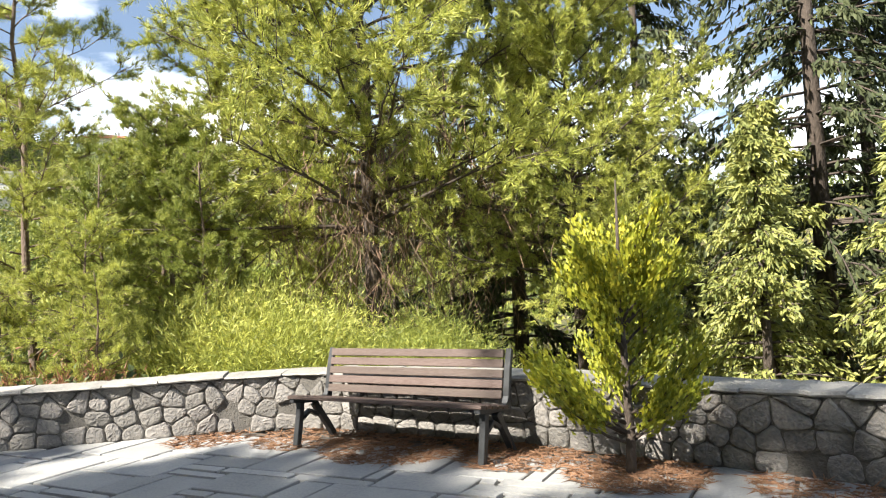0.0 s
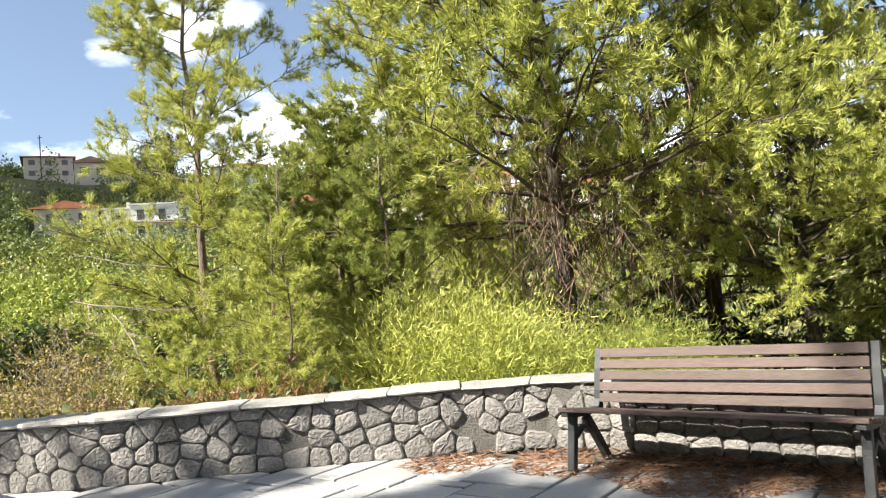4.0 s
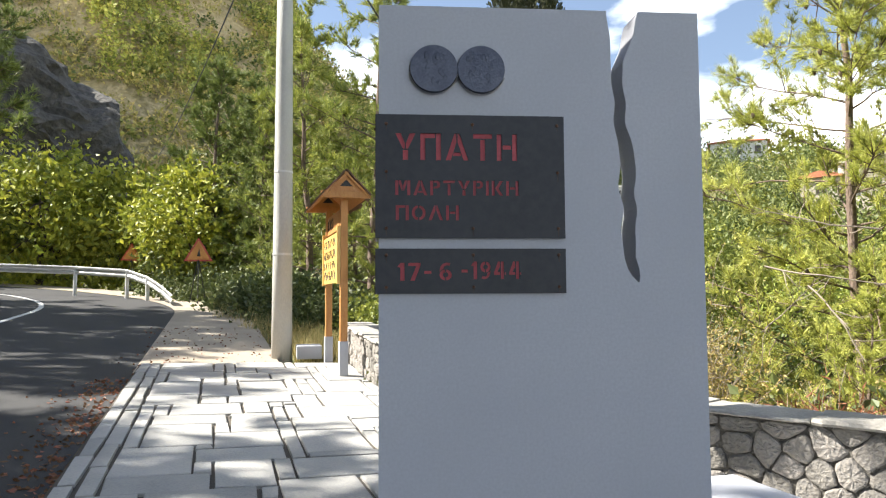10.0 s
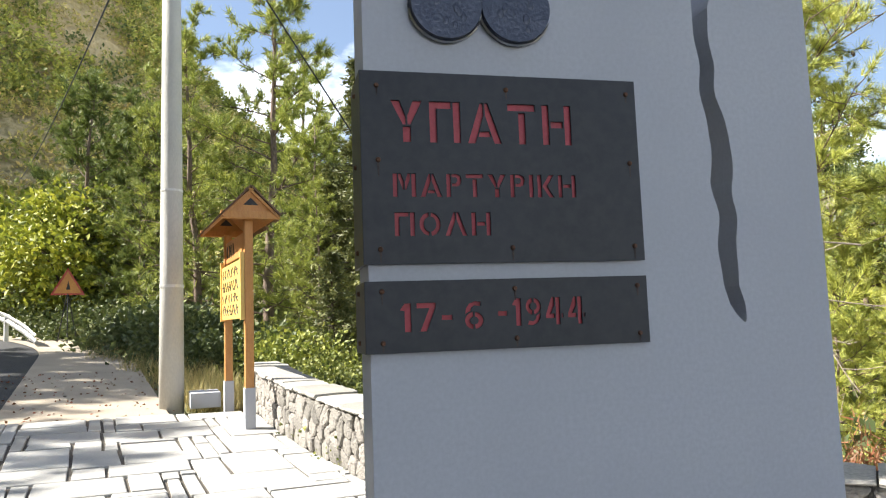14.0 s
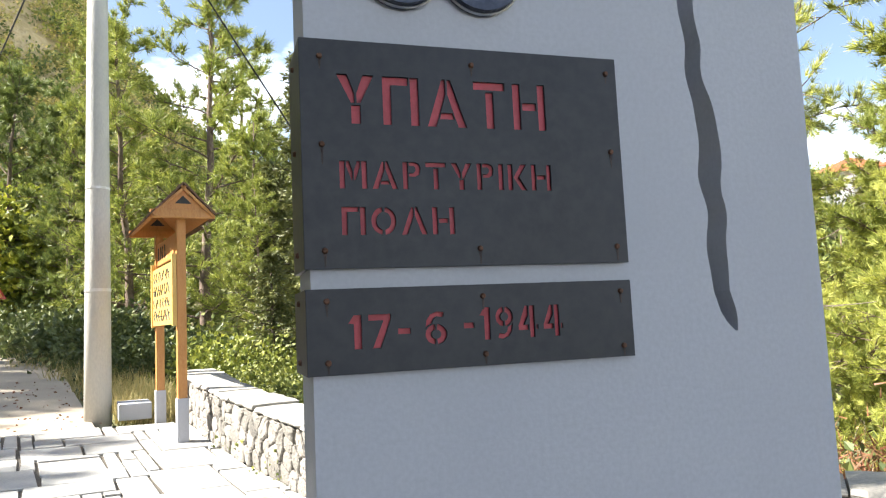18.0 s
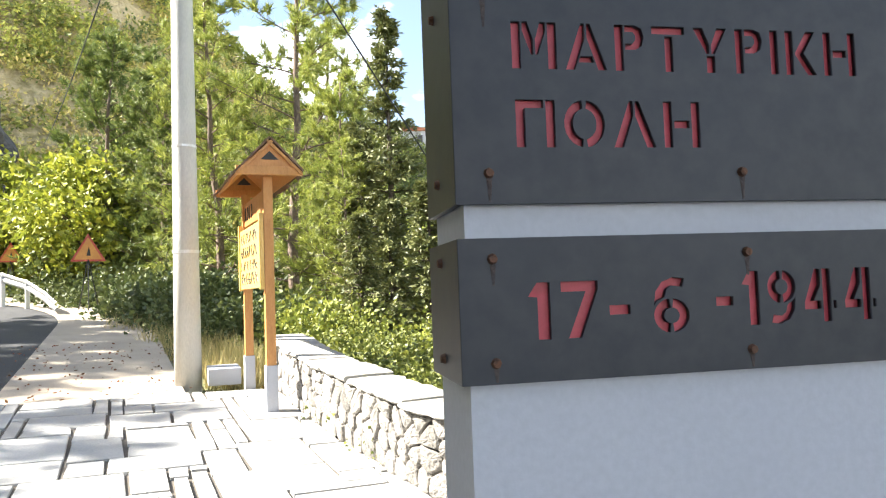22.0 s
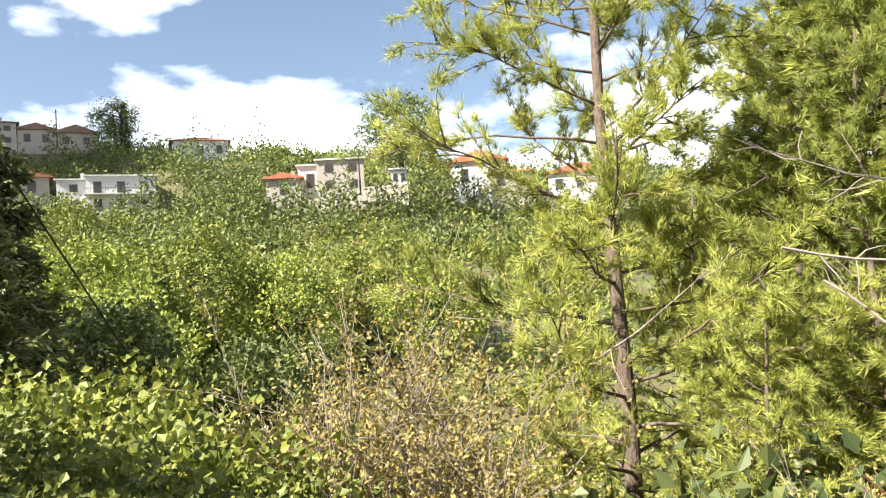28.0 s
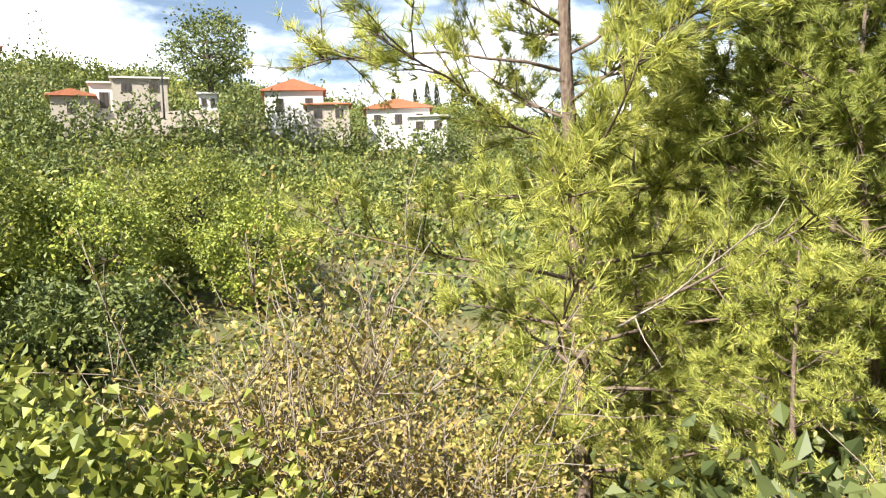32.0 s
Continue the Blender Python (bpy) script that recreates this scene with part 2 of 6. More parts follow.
M_LEAF_D = leafy("dark green leaves", (0.17, 0.205, 0.05), (0.11, 0.145, 0.04), tr=0.35)
# leaf green darkened to stand in for tree shade
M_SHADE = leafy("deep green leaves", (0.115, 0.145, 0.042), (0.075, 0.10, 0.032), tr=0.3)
M_OLIVE = leafy("dry olive-green leaves", (0.43, 0.40, 0.10), (0.32, 0.315, 0.08), tr=0.4)
M_DRYLEAF = leafy("sparse yellow autumn leaves", (0.42, 0.34, 0.10), (0.31, 0.25, 0.08), tr=0.4)
M_GRASS = leafy("dry blond grass", (0.46, 0.38, 0.17), (0.33, 0.30, 0.11), tr=0.4)
M_BROWN = leafy("brown dead needles", (0.27, 0.12, 0.055), (0.18, 0.08, 0.04), tr=0.3)


# ---- building helpers ----
def gz(x):
    """The height of the paved ground, which climbs along the road."""
    u = max(0.0, -x - 2)
    return 0.02 + 0.0032 * u * u if u < 10 else 0.34 + 0.064 * (u - 10)


def obj(name, bm, mat, parent=None, label="", smooth=False):
    me = bpy.data.meshes.new(name)
    bm.normal_update()
    bm.to_mesh(me)
    bm.free()
    me.materials.append(mat)
    if smooth:
        for p in me.polygons:
            p.use_smooth = True
    ob = new(name, me)
    ob.parent = parent
    if label:
        tagged(ob, label)
    return ob


def part(name, bm, mat, parent, label="", smooth=False):
    return obj(name, bm, mat, parent, label, smooth)


def thing(name, m, label, category, group="", kind=""):
    e = new(name)
    e.empty_display_size = 0.2
    e.matrix_world = m
    return tagged(e, label, category, group, kind)


def mesh_np(name, V, F, mat, smooth=False):
    me = bpy.data.meshes.new(name)
    me.from_pydata(V if isinstance(V, list) else V.tolist(), [], F if isinstance(F, list) else F.tolist())
    me.materials.append(mat)
    if smooth:
        me.polygons.foreach_set("use_smooth", [True] * len(me.polygons))
    me.update()
    return me


def box(bm, x0, x1, y0, y1, z0, z1, m=None, bev=0.0):
    vs = [bm.verts.new((x, y, z)) for x in (x0, x1) for y in (y0, y1) for z in (z0, z1)]
    fs = [bm.faces.new([vs[i] for i in q]) for q in ((0, 1, 3, 2), (4, 6, 7, 5), (0, 4, 5, 1), (2, 3, 7, 6), (0, 2, 6, 4), (1, 5, 7, 3))]
    if bev:
        es = list({e for f in fs for e in f.edges})
        r = bmesh.ops.bevel(bm, geom=es, offset=bev, segments=2, affect="EDGES", profile=0.6)
        vs = list({v for f in r["faces"] for v in f.verts} | {v for v in vs if v.is_valid})
    if m is not None:
        bmesh.ops.transform(bm, matrix=m, verts=[v for v in vs if v.is_valid])
    return vs


def boxed(x0, x1, y0, y1, z0, z1, bev=0.004, m=None):
    bm = bmesh.new()
    box(bm, x0, x1, y0, y1, z0, z1, m, bev)
    return bm


def tube_np(pts, radii, sides=6):
    """Verts and faces of a tapered tube along points."""
    pts = np.array(pts, float)
    n = len(pts)
    tang = np.gradient(pts, axis=0)
    tang /= np.linalg.norm(tang, axis=1)[:, None] + 1e-9
    ref = np.where(np.abs(tang[:, 2:3]) < 0.9, np.array([[0, 0, 1.0]]), np.array([[1.0, 0, 0]]))
    a = np.cross(tang, ref)
    a /= np.linalg.norm(a, axis=1)[:, None] + 1e-9
    b = np.cross(tang, a)
    th = np.linspace(0, 2 * np.pi, sides, endpoint=False)
    ring = np.cos(th)[None, :, None] * a[:, None, :] + np.sin(th)[None, :, None] * b[:, None, :]
    V = (pts[:, None, :] + ring * np.array(radii, float)[:, None, None]).reshape(-1, 3)
    F = [[i * sides + j, i * sides + (j + 1) % sides, (i + 1) * sides + (j + 1) % sides, (i + 1) * sides + j] for i in range(n - 1) for j in range(sides)]
    F.append(list(range(sides))[::-1])
    F.append([(n - 1) * sides + j for j in range(sides)])
    return V, F


def tube_bm(pts, radii, sides=8):
    V, F = tube_np(pts, radii, sides)
    bm = bmesh.new()
    vs = [bm.verts.new(v) for v in V]
    for f in F:
        bm.faces.new([vs[i] for i in f])
    return bm


class Soup:
    """Collects loose geometry into one mesh."""

    def __init__(self):
        self.V, self.F, self.n = [], [], 0

    def add(self, V, F):
        V = np.asarray(V, float)
        self.V.append(V)
        if isinstance(F, np.ndarray):
            self.F.extend((F + self.n).tolist())
        else:
            self.F.extend([[i + self.n for i in f] for f in F])
        self.n += len(V)

    def tube(self, pts, radii, sides=5):
        self.add(*tube_np(pts, radii, sides))

    def blades(self, P, D, L, W, rng):
        """Thin needles: one triangle each, from P along D."""
        n = len(P)
        if not n:
            return
        D = D / (np.linalg.norm(D, axis=1)[:, None] + 1e-9)
        s = np.cross(D, rng.normal(size=(n, 3)))
        s /= np.linalg.norm(s, axis=1)[:, None] + 1e-9
        L, W = np.broadcast_to(L, n)[:, None], np.broadcast_to(W, n)[:, None]
        V = np.stack([P - s * W, P + s * W, P + D * L], 1).reshape(-1, 3)
        self.add(V, np.arange(3 * n).reshape(-1, 3))

    def leaves(self, P, D, L, W, rng):
        """Leaves: a bent rhomb each."""
        n = len(P)
        if not n:
            return
        D = D / (np.linalg.norm(D, axis=1)[:, None] + 1e-9)
        s = np.cross(D, rng.normal(size=(n, 3)))
        s /= np.linalg.norm(s, axis=1)[:, None] + 1e-9
        up = np.cross(s, D)
        L, W = np.broadcast_to(L, n)[:, None], np.broadcast_to(W, n)[:, None]
        mid = P + D * L * 0.45
        V = np.stack([P, mid + s * W + up * W * 0.35, P + D * L, mid - s * W + up * W * 0.35], 1).reshape(-1, 3)
        i = np.arange(n)[:, None] * 4
        F = np.concatenate([i + np.array([[0, 1, 2]]), i + np.array([[0, 2, 3]])], 0)
        self.add(V, F)

    def mesh(self, name, mat, smooth=False):
        return mesh_np(name, np.concatenate(self.V), self.F, mat, smooth)


def unit(v):
    return v / (np.linalg.norm(v, axis=-1, keepdims=True) + 1e-9)


# ---- plants ----
def wander(start, direction, length, steps, bend, rng, lift=0.0):
    p, d, out = np.array(start, float), unit(np.array(direction, float)), [np.array(start, float)]
    for _ in range(steps):
        d = unit(d + rng.normal(size=3) * bend + np.array([0, 0, lift]))
        p = p + d * length / steps
        out.append(p.copy())
    return np.array(out)


def pine_meshes(seed, h, r0, crown0, spread, limbs, twigs=7, tufts=6, blades=8, needle=0.13, mat=None, width=0.007, droop=0.02, bark=None, top=0.25, lean=(0, 0), cones=0.0):
    """An open pine: trunk with whorled limbs, twigs and needle tufts."""
    rng = np.random.default_rng(seed)
    wood, leaf = Soup(), Soup()
    zs = np.linspace(0, h, 9)
    wob = np.cumsum(rng.normal(size=(9, 2)) * h * 0.006, axis=0)
    trunk = np.stack([wob[:, 0] + lean[0] * zs / h, wob[:, 1] + lean[1] * zs / h, zs], 1)
    wood.tube(trunk, np.linspace(r0, r0 * 0.12, 9) * (1 + 0.25 * np.exp(-zs * 3)), 9)
    P, D = [], []
    for k in range(limbs):
        q = (k + rng.random() * 0.8) / limbs
        z = crown0 + (h * 0.97 - crown0) * q
        base = np.array([np.interp(z, zs, trunk[:, 0]), np.interp(z, zs, trunk[:, 1]), z])
        az = k * 2.4 + rng.normal() * 0.4
        L = spread * (top + (1 - top) * math.sin(math.pi * min(1, 0.32 + 0.68 * (1 - q)) * 0.62) ** 0.9) * rng.uniform(0.65, 1.12) * (1 - 0.45 * q)
        pts = wander(base, (math.cos(az), math.sin(az), 0.12 + 0.5 * q), L, 6, 0.09, rng, 0.03 - droop)
        wood.tube(pts, np.linspace(r0 * 0.24 * (1 - 0.6 * q), 0.005, 7), 5)
        for j in range(twigs):
            s = rng.uniform(0.16, 1.0)
            i = min(5, int(s * 6))
            b = pts[i] + (pts[i + 1] - pts[i]) * (s * 6 - i)
            d = unit(unit(pts[i + 1] - pts[i]) * 0.8 + rng.normal(size=3) * 0.65 + np.array([0, 0, 0.18]))
            tl = L * rng.uniform(0.16, 0.34)
            tp = wander(b, d, tl, 3, 0.16, rng, 0.04)
            wood.tube(tp, np.linspace(0.010, 0.003, 4), 3)
            if rng.random() < cones:
                c = tp[2]
                wood.tube([c, c + np.array([0, 0, -0.02]), c + np.array([0.01, 0, -0.06]), c + np.array([0.01, 0, -0.085])], [0.012, 0.03, 0.024, 0.004], 6)
            ss = rng.uniform(0.25, 1.0, tufts)
            ii = np.minimum(2, (ss * 3).astype(int))
            P.append(tp[ii] + (tp[ii + 1] - tp[ii]) * (ss * 3 - ii)[:, None] + rng.normal(size=(tufts, 3)) * 0.03)
            D.append(unit(tp[ii + 1] - tp[ii]))
    P, D = np.repeat(np.concatenate(P), blades, 0), np.repeat(np.concatenate(D), blades, 0)
    n = len(P)
    leaf.blades(P, D * 0.9 + rng.normal(size=(n, 3)) * 0.55 + np.array([0, 0, 0.2]), needle * rng.uniform(0.7, 1.25, n), width, rng)
    return wood.mesh("trunk", bark or M_BARK, True), leaf.mesh("crown", mat or M_PINE)


def bush_meshes(seed, r, h, clumps, per, leaf_len, mat, needle=False, stems=9, wood_mat=None, hollow=0.55, wide=0.45):
    """A rounded bush of stems and leaf clumps, uneven and open."""
    rng = np.random.default_rng(seed)
    wood, leaf = Soup(), Soup()
    C = []
    lobes = rng.normal(size=(5, 3)) * np.array([0.5, 0.5, 0.25])
    while len(C) < clumps:
        d = unit(rng.normal(size=3))
        d[2] = abs(d[2]) * 0.9 + 0.05 * rng.normal()
        bulge = 1 + 0.45 * max(float((d @ unit(l))) for l in lobes) * 0.5 - 0.2 + rng.normal() * 0.08
        C.append(d * bulge * rng.uniform(hollow, 1.0) ** 0.5)
    C = np.array(C) * np.array([r, r, h])
    for k in range(stems):
        tip = C[rng.integers(len(C))]
        a = np.array([rng.normal() * r * 0.06, rng.normal() * r * 0.06, 0])
        mid = a * 0.4 + tip * 0.5 + np.array([0, 0, h * 0.08]) + rng.normal(size=3) * r * 0.05
        wood.tube([a, a * 0.7 + mid * 0.3 + np.array([0, 0, h * 0.06]), mid, tip * 0.95], [0.02 + r * 0.022, 0.016 + r * 0.014, 0.01 + r * 0.006, 0.004], 5)
    P = np.repeat(C, per, 0)
    n = len(P)
    off = rng.normal(size=(n, 3)) * (r * 0.13 + leaf_len * 0.4)
    D = unit(P / np.array([r, r, h])) * 0.6 + rng.normal(size=(n, 3)) * 0.6 + np.array([0, 0, 0.25 if needle else -0.1])
    if needle:
        leaf.blades(P + off, D, leaf_len * rng.uniform(0.7, 1.3, n), leaf_len * 0.06, rng)
    else:
        leaf.leaves(P + off, D, leaf_len * rng.uniform(0.6, 1.3, n), leaf_len * wide * 0.6, rng)
    return wood.mesh("stem", wood_mat or M_BARK_DARK, True), leaf.mesh("foliage", mat)


def broad_tree_meshes(seed, h, r, crown0, clumps, per, leaf_len, mat, trunk_r=0.18, bark=None):
    rng = np.random.default_rng(seed)
    wood, leaf = Soup(), Soup()
    top = np.array([rng.normal() * 0.2, rng.normal() * 0.2, h * 0.72])
    tr = np.array([[0, 0, 0], top * 0.35 + rng.normal(size=3) * 0.06, top * 0.7, top])
    wood.tube(tr, [trunk_r * 1.2, trunk_r, trunk_r * 0.7, trunk_r * 0.25], 8)
    C = []
    cz, hz = (h + crown0) / 2, (h - crown0) / 2
    lobes = unit(rng.normal(size=(7, 3)))
    for _ in range(clumps):
        d = unit(rng.normal(size=3))
        b = 0.78 + 0.32 * max(float(d @ l) for l in lobes) ** 3 + rng.normal() * 0.06
        q = rng.uniform(0.35, 1.0) ** 0.45 * b
        C.append([d[0] * r * q, d[1] * r * q, cz + d[2] * hz * q])
    C = np.array(C)
    for k in range(16):
        c = C[rng.integers(len(C))]
        a = tr[1] + (tr[3] - tr[1]) * rng.random()
        m = (a + c) / 2 + rng.normal(size=3) * r * 0.06
        wood.tube([a, m, c], [trunk_r * 0.4, trunk_r * 0.22, 0.01], 5)
    P = np.repeat(C, per, 0)
    n = len(P)
    off = rng.normal(size=(n, 3)) * r * 0.10
    leaf.leaves(P + off, rng.normal(size=(n, 3)) + np.array([0, 0, -0.15]), leaf_len * rng.uniform(0.6, 1.3, n), leaf_len * 0.3, rng)
    return wood.mesh("trunk", bark or M_BARK_DARK, True), leaf.mesh("crown", mat)


def fir_meshes(seed, h, r, mat, crown0=0.4, rows=34, droop=0.35, trunk_r=0.14, per=26, blade=0.16, bark=None):
    """A tall conifer with drooping feathery branches."""
    rng = np.random.default_rng(seed)
    wood, leaf = Soup(), Soup()
    wood.tube([[0, 0, 0], [0.03, 0, h * 0.5], [0, 0.03, h]], [trunk_r, trunk_r * 0.6, 0.02], 8)
    P, D = [], []
    for k in range(rows):
        q = (k + rng.random()) / rows
        z = crown0 + (h - crown0) * q
        for b in range(5):
            az = rng.random() * 6.28
            L = r * (1 - q * 0.9) * rng.uniform(0.55, 1.1)
            pts = wander((0, 0, z), (math.cos(az), math.sin(az), 0.18), L, 5, 0.07, rng, -droop * 0.3)
            wood.tube(pts, np.linspace(0.025, 0.004, 6), 4)
            s = rng.uniform(0.15, 1.0, per)
            i = np.minimum(4, (s * 5).astype(int))
            P.append(pts[i] + (pts[i + 1] - pts[i]) * (s * 5 - i)[:, None] + rng.normal(size=(per, 3)) * 0.05)
            D.append(unit(pts[i + 1] - pts[i]) * 0.6 + np.array([0, 0, -droop]))
    P, D = np.concatenate(P), np.concatenate(D)
    n = len(P)
    leaf.leaves(P, D + rng.normal(size=(n, 3)) * 0.4, blade * rng.uniform(0.7, 1.5, n), blade * 0.2, rng)
    return wood.mesh("trunk", bark or M_BARK_DARK, True), leaf.mesh("crown", mat)


def column_meshes(seed, h, r, z0, n, blade, mat, spread=0.25, flame=True, trunk_r=0.09, bark=None, width=0.14):
    """A close upright conifer: vertical sprays round a stem, ragged at the edge."""
    rng = np.random.default_rng(seed)
    wood, leaf = Soup(), Soup()
    wood.tube([[0, 0, 0], [0.02, 0.01, h * 0.4], [0, 0, h * 0.93]], [trunk_r, trunk_r * 0.7, 0.012], 8)
    q = rng.random(n)
    prof = np.interp(q, [0, 0.05, 0.12, 0.22, 0.38, 0.7, 0.92, 1.0], [0.12, 0.55, 0.95, 1.0, 0.80, 0.66, 0.36, 0.06]) if flame else np.interp(q, [0, 0.15, 0.4, 0.7, 0.9, 1], [0.45, 0.85, 1.0, 0.8, 0.45, 0.12])
    az = rng.random(n) * 6.283
    lob = 1 + 0.16 * np.sin(az * 3 + q * 9 + seed) + 0.12 * np.sin(az * 7 - q * 23)
    rad = r * prof * lob * np.sqrt(rng.uniform(0.25, 1.0, n))
    P = np.stack([np.cos(az) * rad, np.sin(az) * rad, z0 + (h - z0) * q], 1)
    D = np.stack([np.cos(az) * spread, np.sin(az) * spread, np.ones(n)], 1) + rng.normal(size=(n, 3)) * 0.22
    leaf.leaves(P, D, blade * rng.uniform(0.6, 1.4, n), blade * width, rng)
    for k in range(22):
        a = rng.random() * 6.283
        z = z0 + (h - z0) * rng.random() * 0.8
        rr = r * 0.8
        wood.tube([[0, 0, z], [math.cos(a) * rr * 0.5, math.sin(a) * rr * 0.5, z + rr * 0.7], [math.cos(a) * rr * 0.8, math.sin(a) * rr * 0.8, z + rr * 1.6]], [0.016, 0.01, 0.004], 4)
    return wood.mesh("trunk", bark or M_BARK_DARK, True), leaf.mesh("foliage", mat)


def twig_shrub_meshes(seed, r, h, stems, leaves, mat_leaf=None, leaf_len=0.05):
    """A thin shrub of many bare grey stems with few yellow leaves."""
    rng = np.random.default_rng(seed)
    wood, leaf = Soup(), Soup()
    P = []
    for k in range(stems):
        az, t = rng.random() * 6.283, rng.random() ** 0.6
        d = (math.cos(az) * t * 0.5, math.sin(az) * t * 0.5, 1.0)
        pts = wander((rng.normal() * r * 0.12, rng.normal() * r * 0.12, 0), d, h * rng.uniform(0.5, 1.1), 7, 0.17, rng, 0.015)
        wood.tube(pts, np.linspace(0.013, 0.003, 8), 4)
        for j in range(9):
            i = rng.integers(2, 7)
            tp = wander(pts[i], unit(pts[i] - pts[i - 1]) + rng.normal(size=3) * 0.6, h * rng.uniform(0.12, 0.3), 3, 0.2, rng)
            wood.tube(tp, np.linspace(0.006, 0.002, 4), 3)
            P.extend(tp[1:])
        P.extend(pts[3:])
    P = np.array(P)
    P = P[rng.integers(0, len(P), leaves)] + rng.normal(size=(leaves, 3)) * 0.05
    leaf.leaves(P, rng.normal(size=(leaves, 3)), leaf_len * rng.uniform(0.6, 1.3, leaves), leaf_len * 0.3, rng)
    return wood.mesh("stem", M_TWIG, True), leaf.mesh("foliage", mat_leaf or M_DRYLEAF)


def plant(name, meshes, x, y, z, label, category, group="", turn=0.0, size=1.0, tilt=(0, 0)):
    e = thing(name, pose(x, y, z, tilt[0], tilt[1], turn) @ Matrix.Diagonal((size, size, size, 1)), label, category, group)
    for me in meshes:
        o = new(me.name.split(".")[0], me)
        o.parent = e
    return e

# ---- the ground ----
WALL = [(-14.25, 8.12), (-12.5, 7.22), (-11.2, 6.68), (-9.4, 6.02), (-7.9, 5.86), (-6.5, 5.98), (-5.4, 6.18), (-4.2, 6.58), (-3.1, 6.88), (-2.2, 7.08), (-1.5, 7.12), (-0.95, 6.92), (0.8, 5.98), (2.1, 5.05), (3.6, 3.95), (5.0, 2.9)]
RIM = [(-60, -12), (-42, 5), (-35.5, 11), (-28, 12.2), (-20, 10.6)] + WALL + [(9, 0), (14, -6), (20, -20)]
RIM_A, RIM_B = np.array(RIM[:-1], float), np.array(RIM[1:], float)
ROAD_P, ROAD_D = Vector((-8.29, 2.05)), Vector((-0.914, 0.405))
ROAD_N = Vector((-0.405, -0.914))


def beyond(x, y):
    """Metres beyond the wall and the road's rim, towards the valley; less than nought on the near side."""
    p = np.array([x, y])
    ab = RIM_B - RIM_A
    t = np.clip(((p - RIM_A) * ab).sum(1) / (ab * ab).sum(1), 0, 1)
    off = p - (RIM_A + ab * t[:, None])
    k = int(np.argmin((off * off).sum(1)))
    side = ab[k, 0] * (p[1] - RIM_A[k, 1]) - ab[k, 1] * (p[0] - RIM_A[k, 0])
    return math.hypot(*off[k]) * (1 if side > 0 else -1)


def mountain(x, y):
    if x > -40:
        return 0.0
    main = 125 * math.exp(-(((x + 185) / 55) ** 2) - (((y - 47) / 36) ** 2))
    side = 95 * math.exp(-(((x + 200) / 66) ** 2) - (((y + 40) / 70) ** 2))
    return max(main, side) + 0.25 * min(main, side) + 0.05 * main * noise.noise((x * 0.04, y * 0.04, 5.5))


def land(x, y):
    d = beyond(x, y)
    base = gz(max(x, -45.0))
    n = noise.noise((x * 0.05, y * 0.05, 3.1)) * 2.0 + noise.noise((x * 0.25, y * 0.25, 7.7)) * 0.45
    far = min(1.0, abs(d) / 12)
    if d > 0:
        z = base + float(np.interp(d, [0, 0.6, 3, 10, 20, 35, 60, 90, 130, 200, 420], [-0.16, -0.35, -1.2, -3.8, -6.2, -5.4, 1.2, 9.3, 22.5, 31, 36])) + n * far
        if d > 30:
            z -= 0.13 * (x + 35) * min(1, (d - 30) / 60) if x > -35 else 0.085 * (x + 35) * min(1, max(0, d - 98) / 30)
    else:
        z = base - 0.14 + max(0.0, -d - 15.5) * 0.32 * far + (n * far * 0.5 if d < -15 else 0)
    return z + mountain(x, y)


def build_ground():
    s = np.linspace(-1, 1, 190)
    xs, ys = -8 + 3.2 * np.sinh(5.2 * s), 7 + 3.6 * np.sinh(5.2 * s)
    V = [(float(x), float(y), land(float(x), float(y))) for y in ys for x in xs]
    n = len(xs)
    F = [(j * n + i, j * n + i + 1, (j + 1) * n + i + 1, (j + 1) * n + i) for j in range(n - 1) for i in range(n - 1)]
    me = mesh_np("ground", V, F, M_SOIL, True)
    me.materials.append(M_HILLSOIL)
    for p in me.polygons:
        c = V[p.vertices[0]]
        if mountain(c[0], c[1]) > 9:
            p.material_index = 1
    ob = new("ground", me)
    tagged(ob, "dry grassy slope falling from the terrace into a wooded valley", "ground", kind="structure")


build_ground()


def road_centre(s):
    """The road's middle line and its direction, s metres along; it bends away at the end."""
    half = 3.6
    start = ROAD_P + ROAD_N * half
    bend = 17.0
    if s < bend:
        p, d = start + ROAD_D * s, ROAD_D
    else:
        r = 15.0
        a = (s - bend) / r
        c = start + ROAD_D * bend + Vector((-ROAD_D.y, ROAD_D.x)) * r
        rel = Matrix.Rotation(a, 2) @ (Vector((ROAD_D.y, -ROAD_D.x)) * r)
        p, d = c + rel, Matrix.Rotation(a, 2) @ ROAD_D
    return p, d


def strip(name, off0, off1, s0, s1, lift, mat, label, cat, step=0.6, kind="structure"):
    bm = bmesh.new()
    prev = None
    k = int((s1 - s0) / step)
    for i in range(k + 1):
        p, d = road_centre(s0 + (s1 - s0) * i / k)
        nrm = Vector((d.y, -d.x))
        row = []
        for f in range(5):
            o = off0 + (off1 - off0) * f / 4
            q = p + nrm * o
            row.append(bm.verts.new((q.x, q.y, gz(max(q.x, -45)) + lift)))
        if prev:
            for f in range(4):
                bm.faces.new((prev[f], prev[f + 1], row[f + 1], row[f]))
        prev = row
    bmesh.ops.recalc_face_normals(bm, faces=bm.faces[:])
    return tagged(obj(name, bm, mat, smooth=True), label, cat, kind=kind)


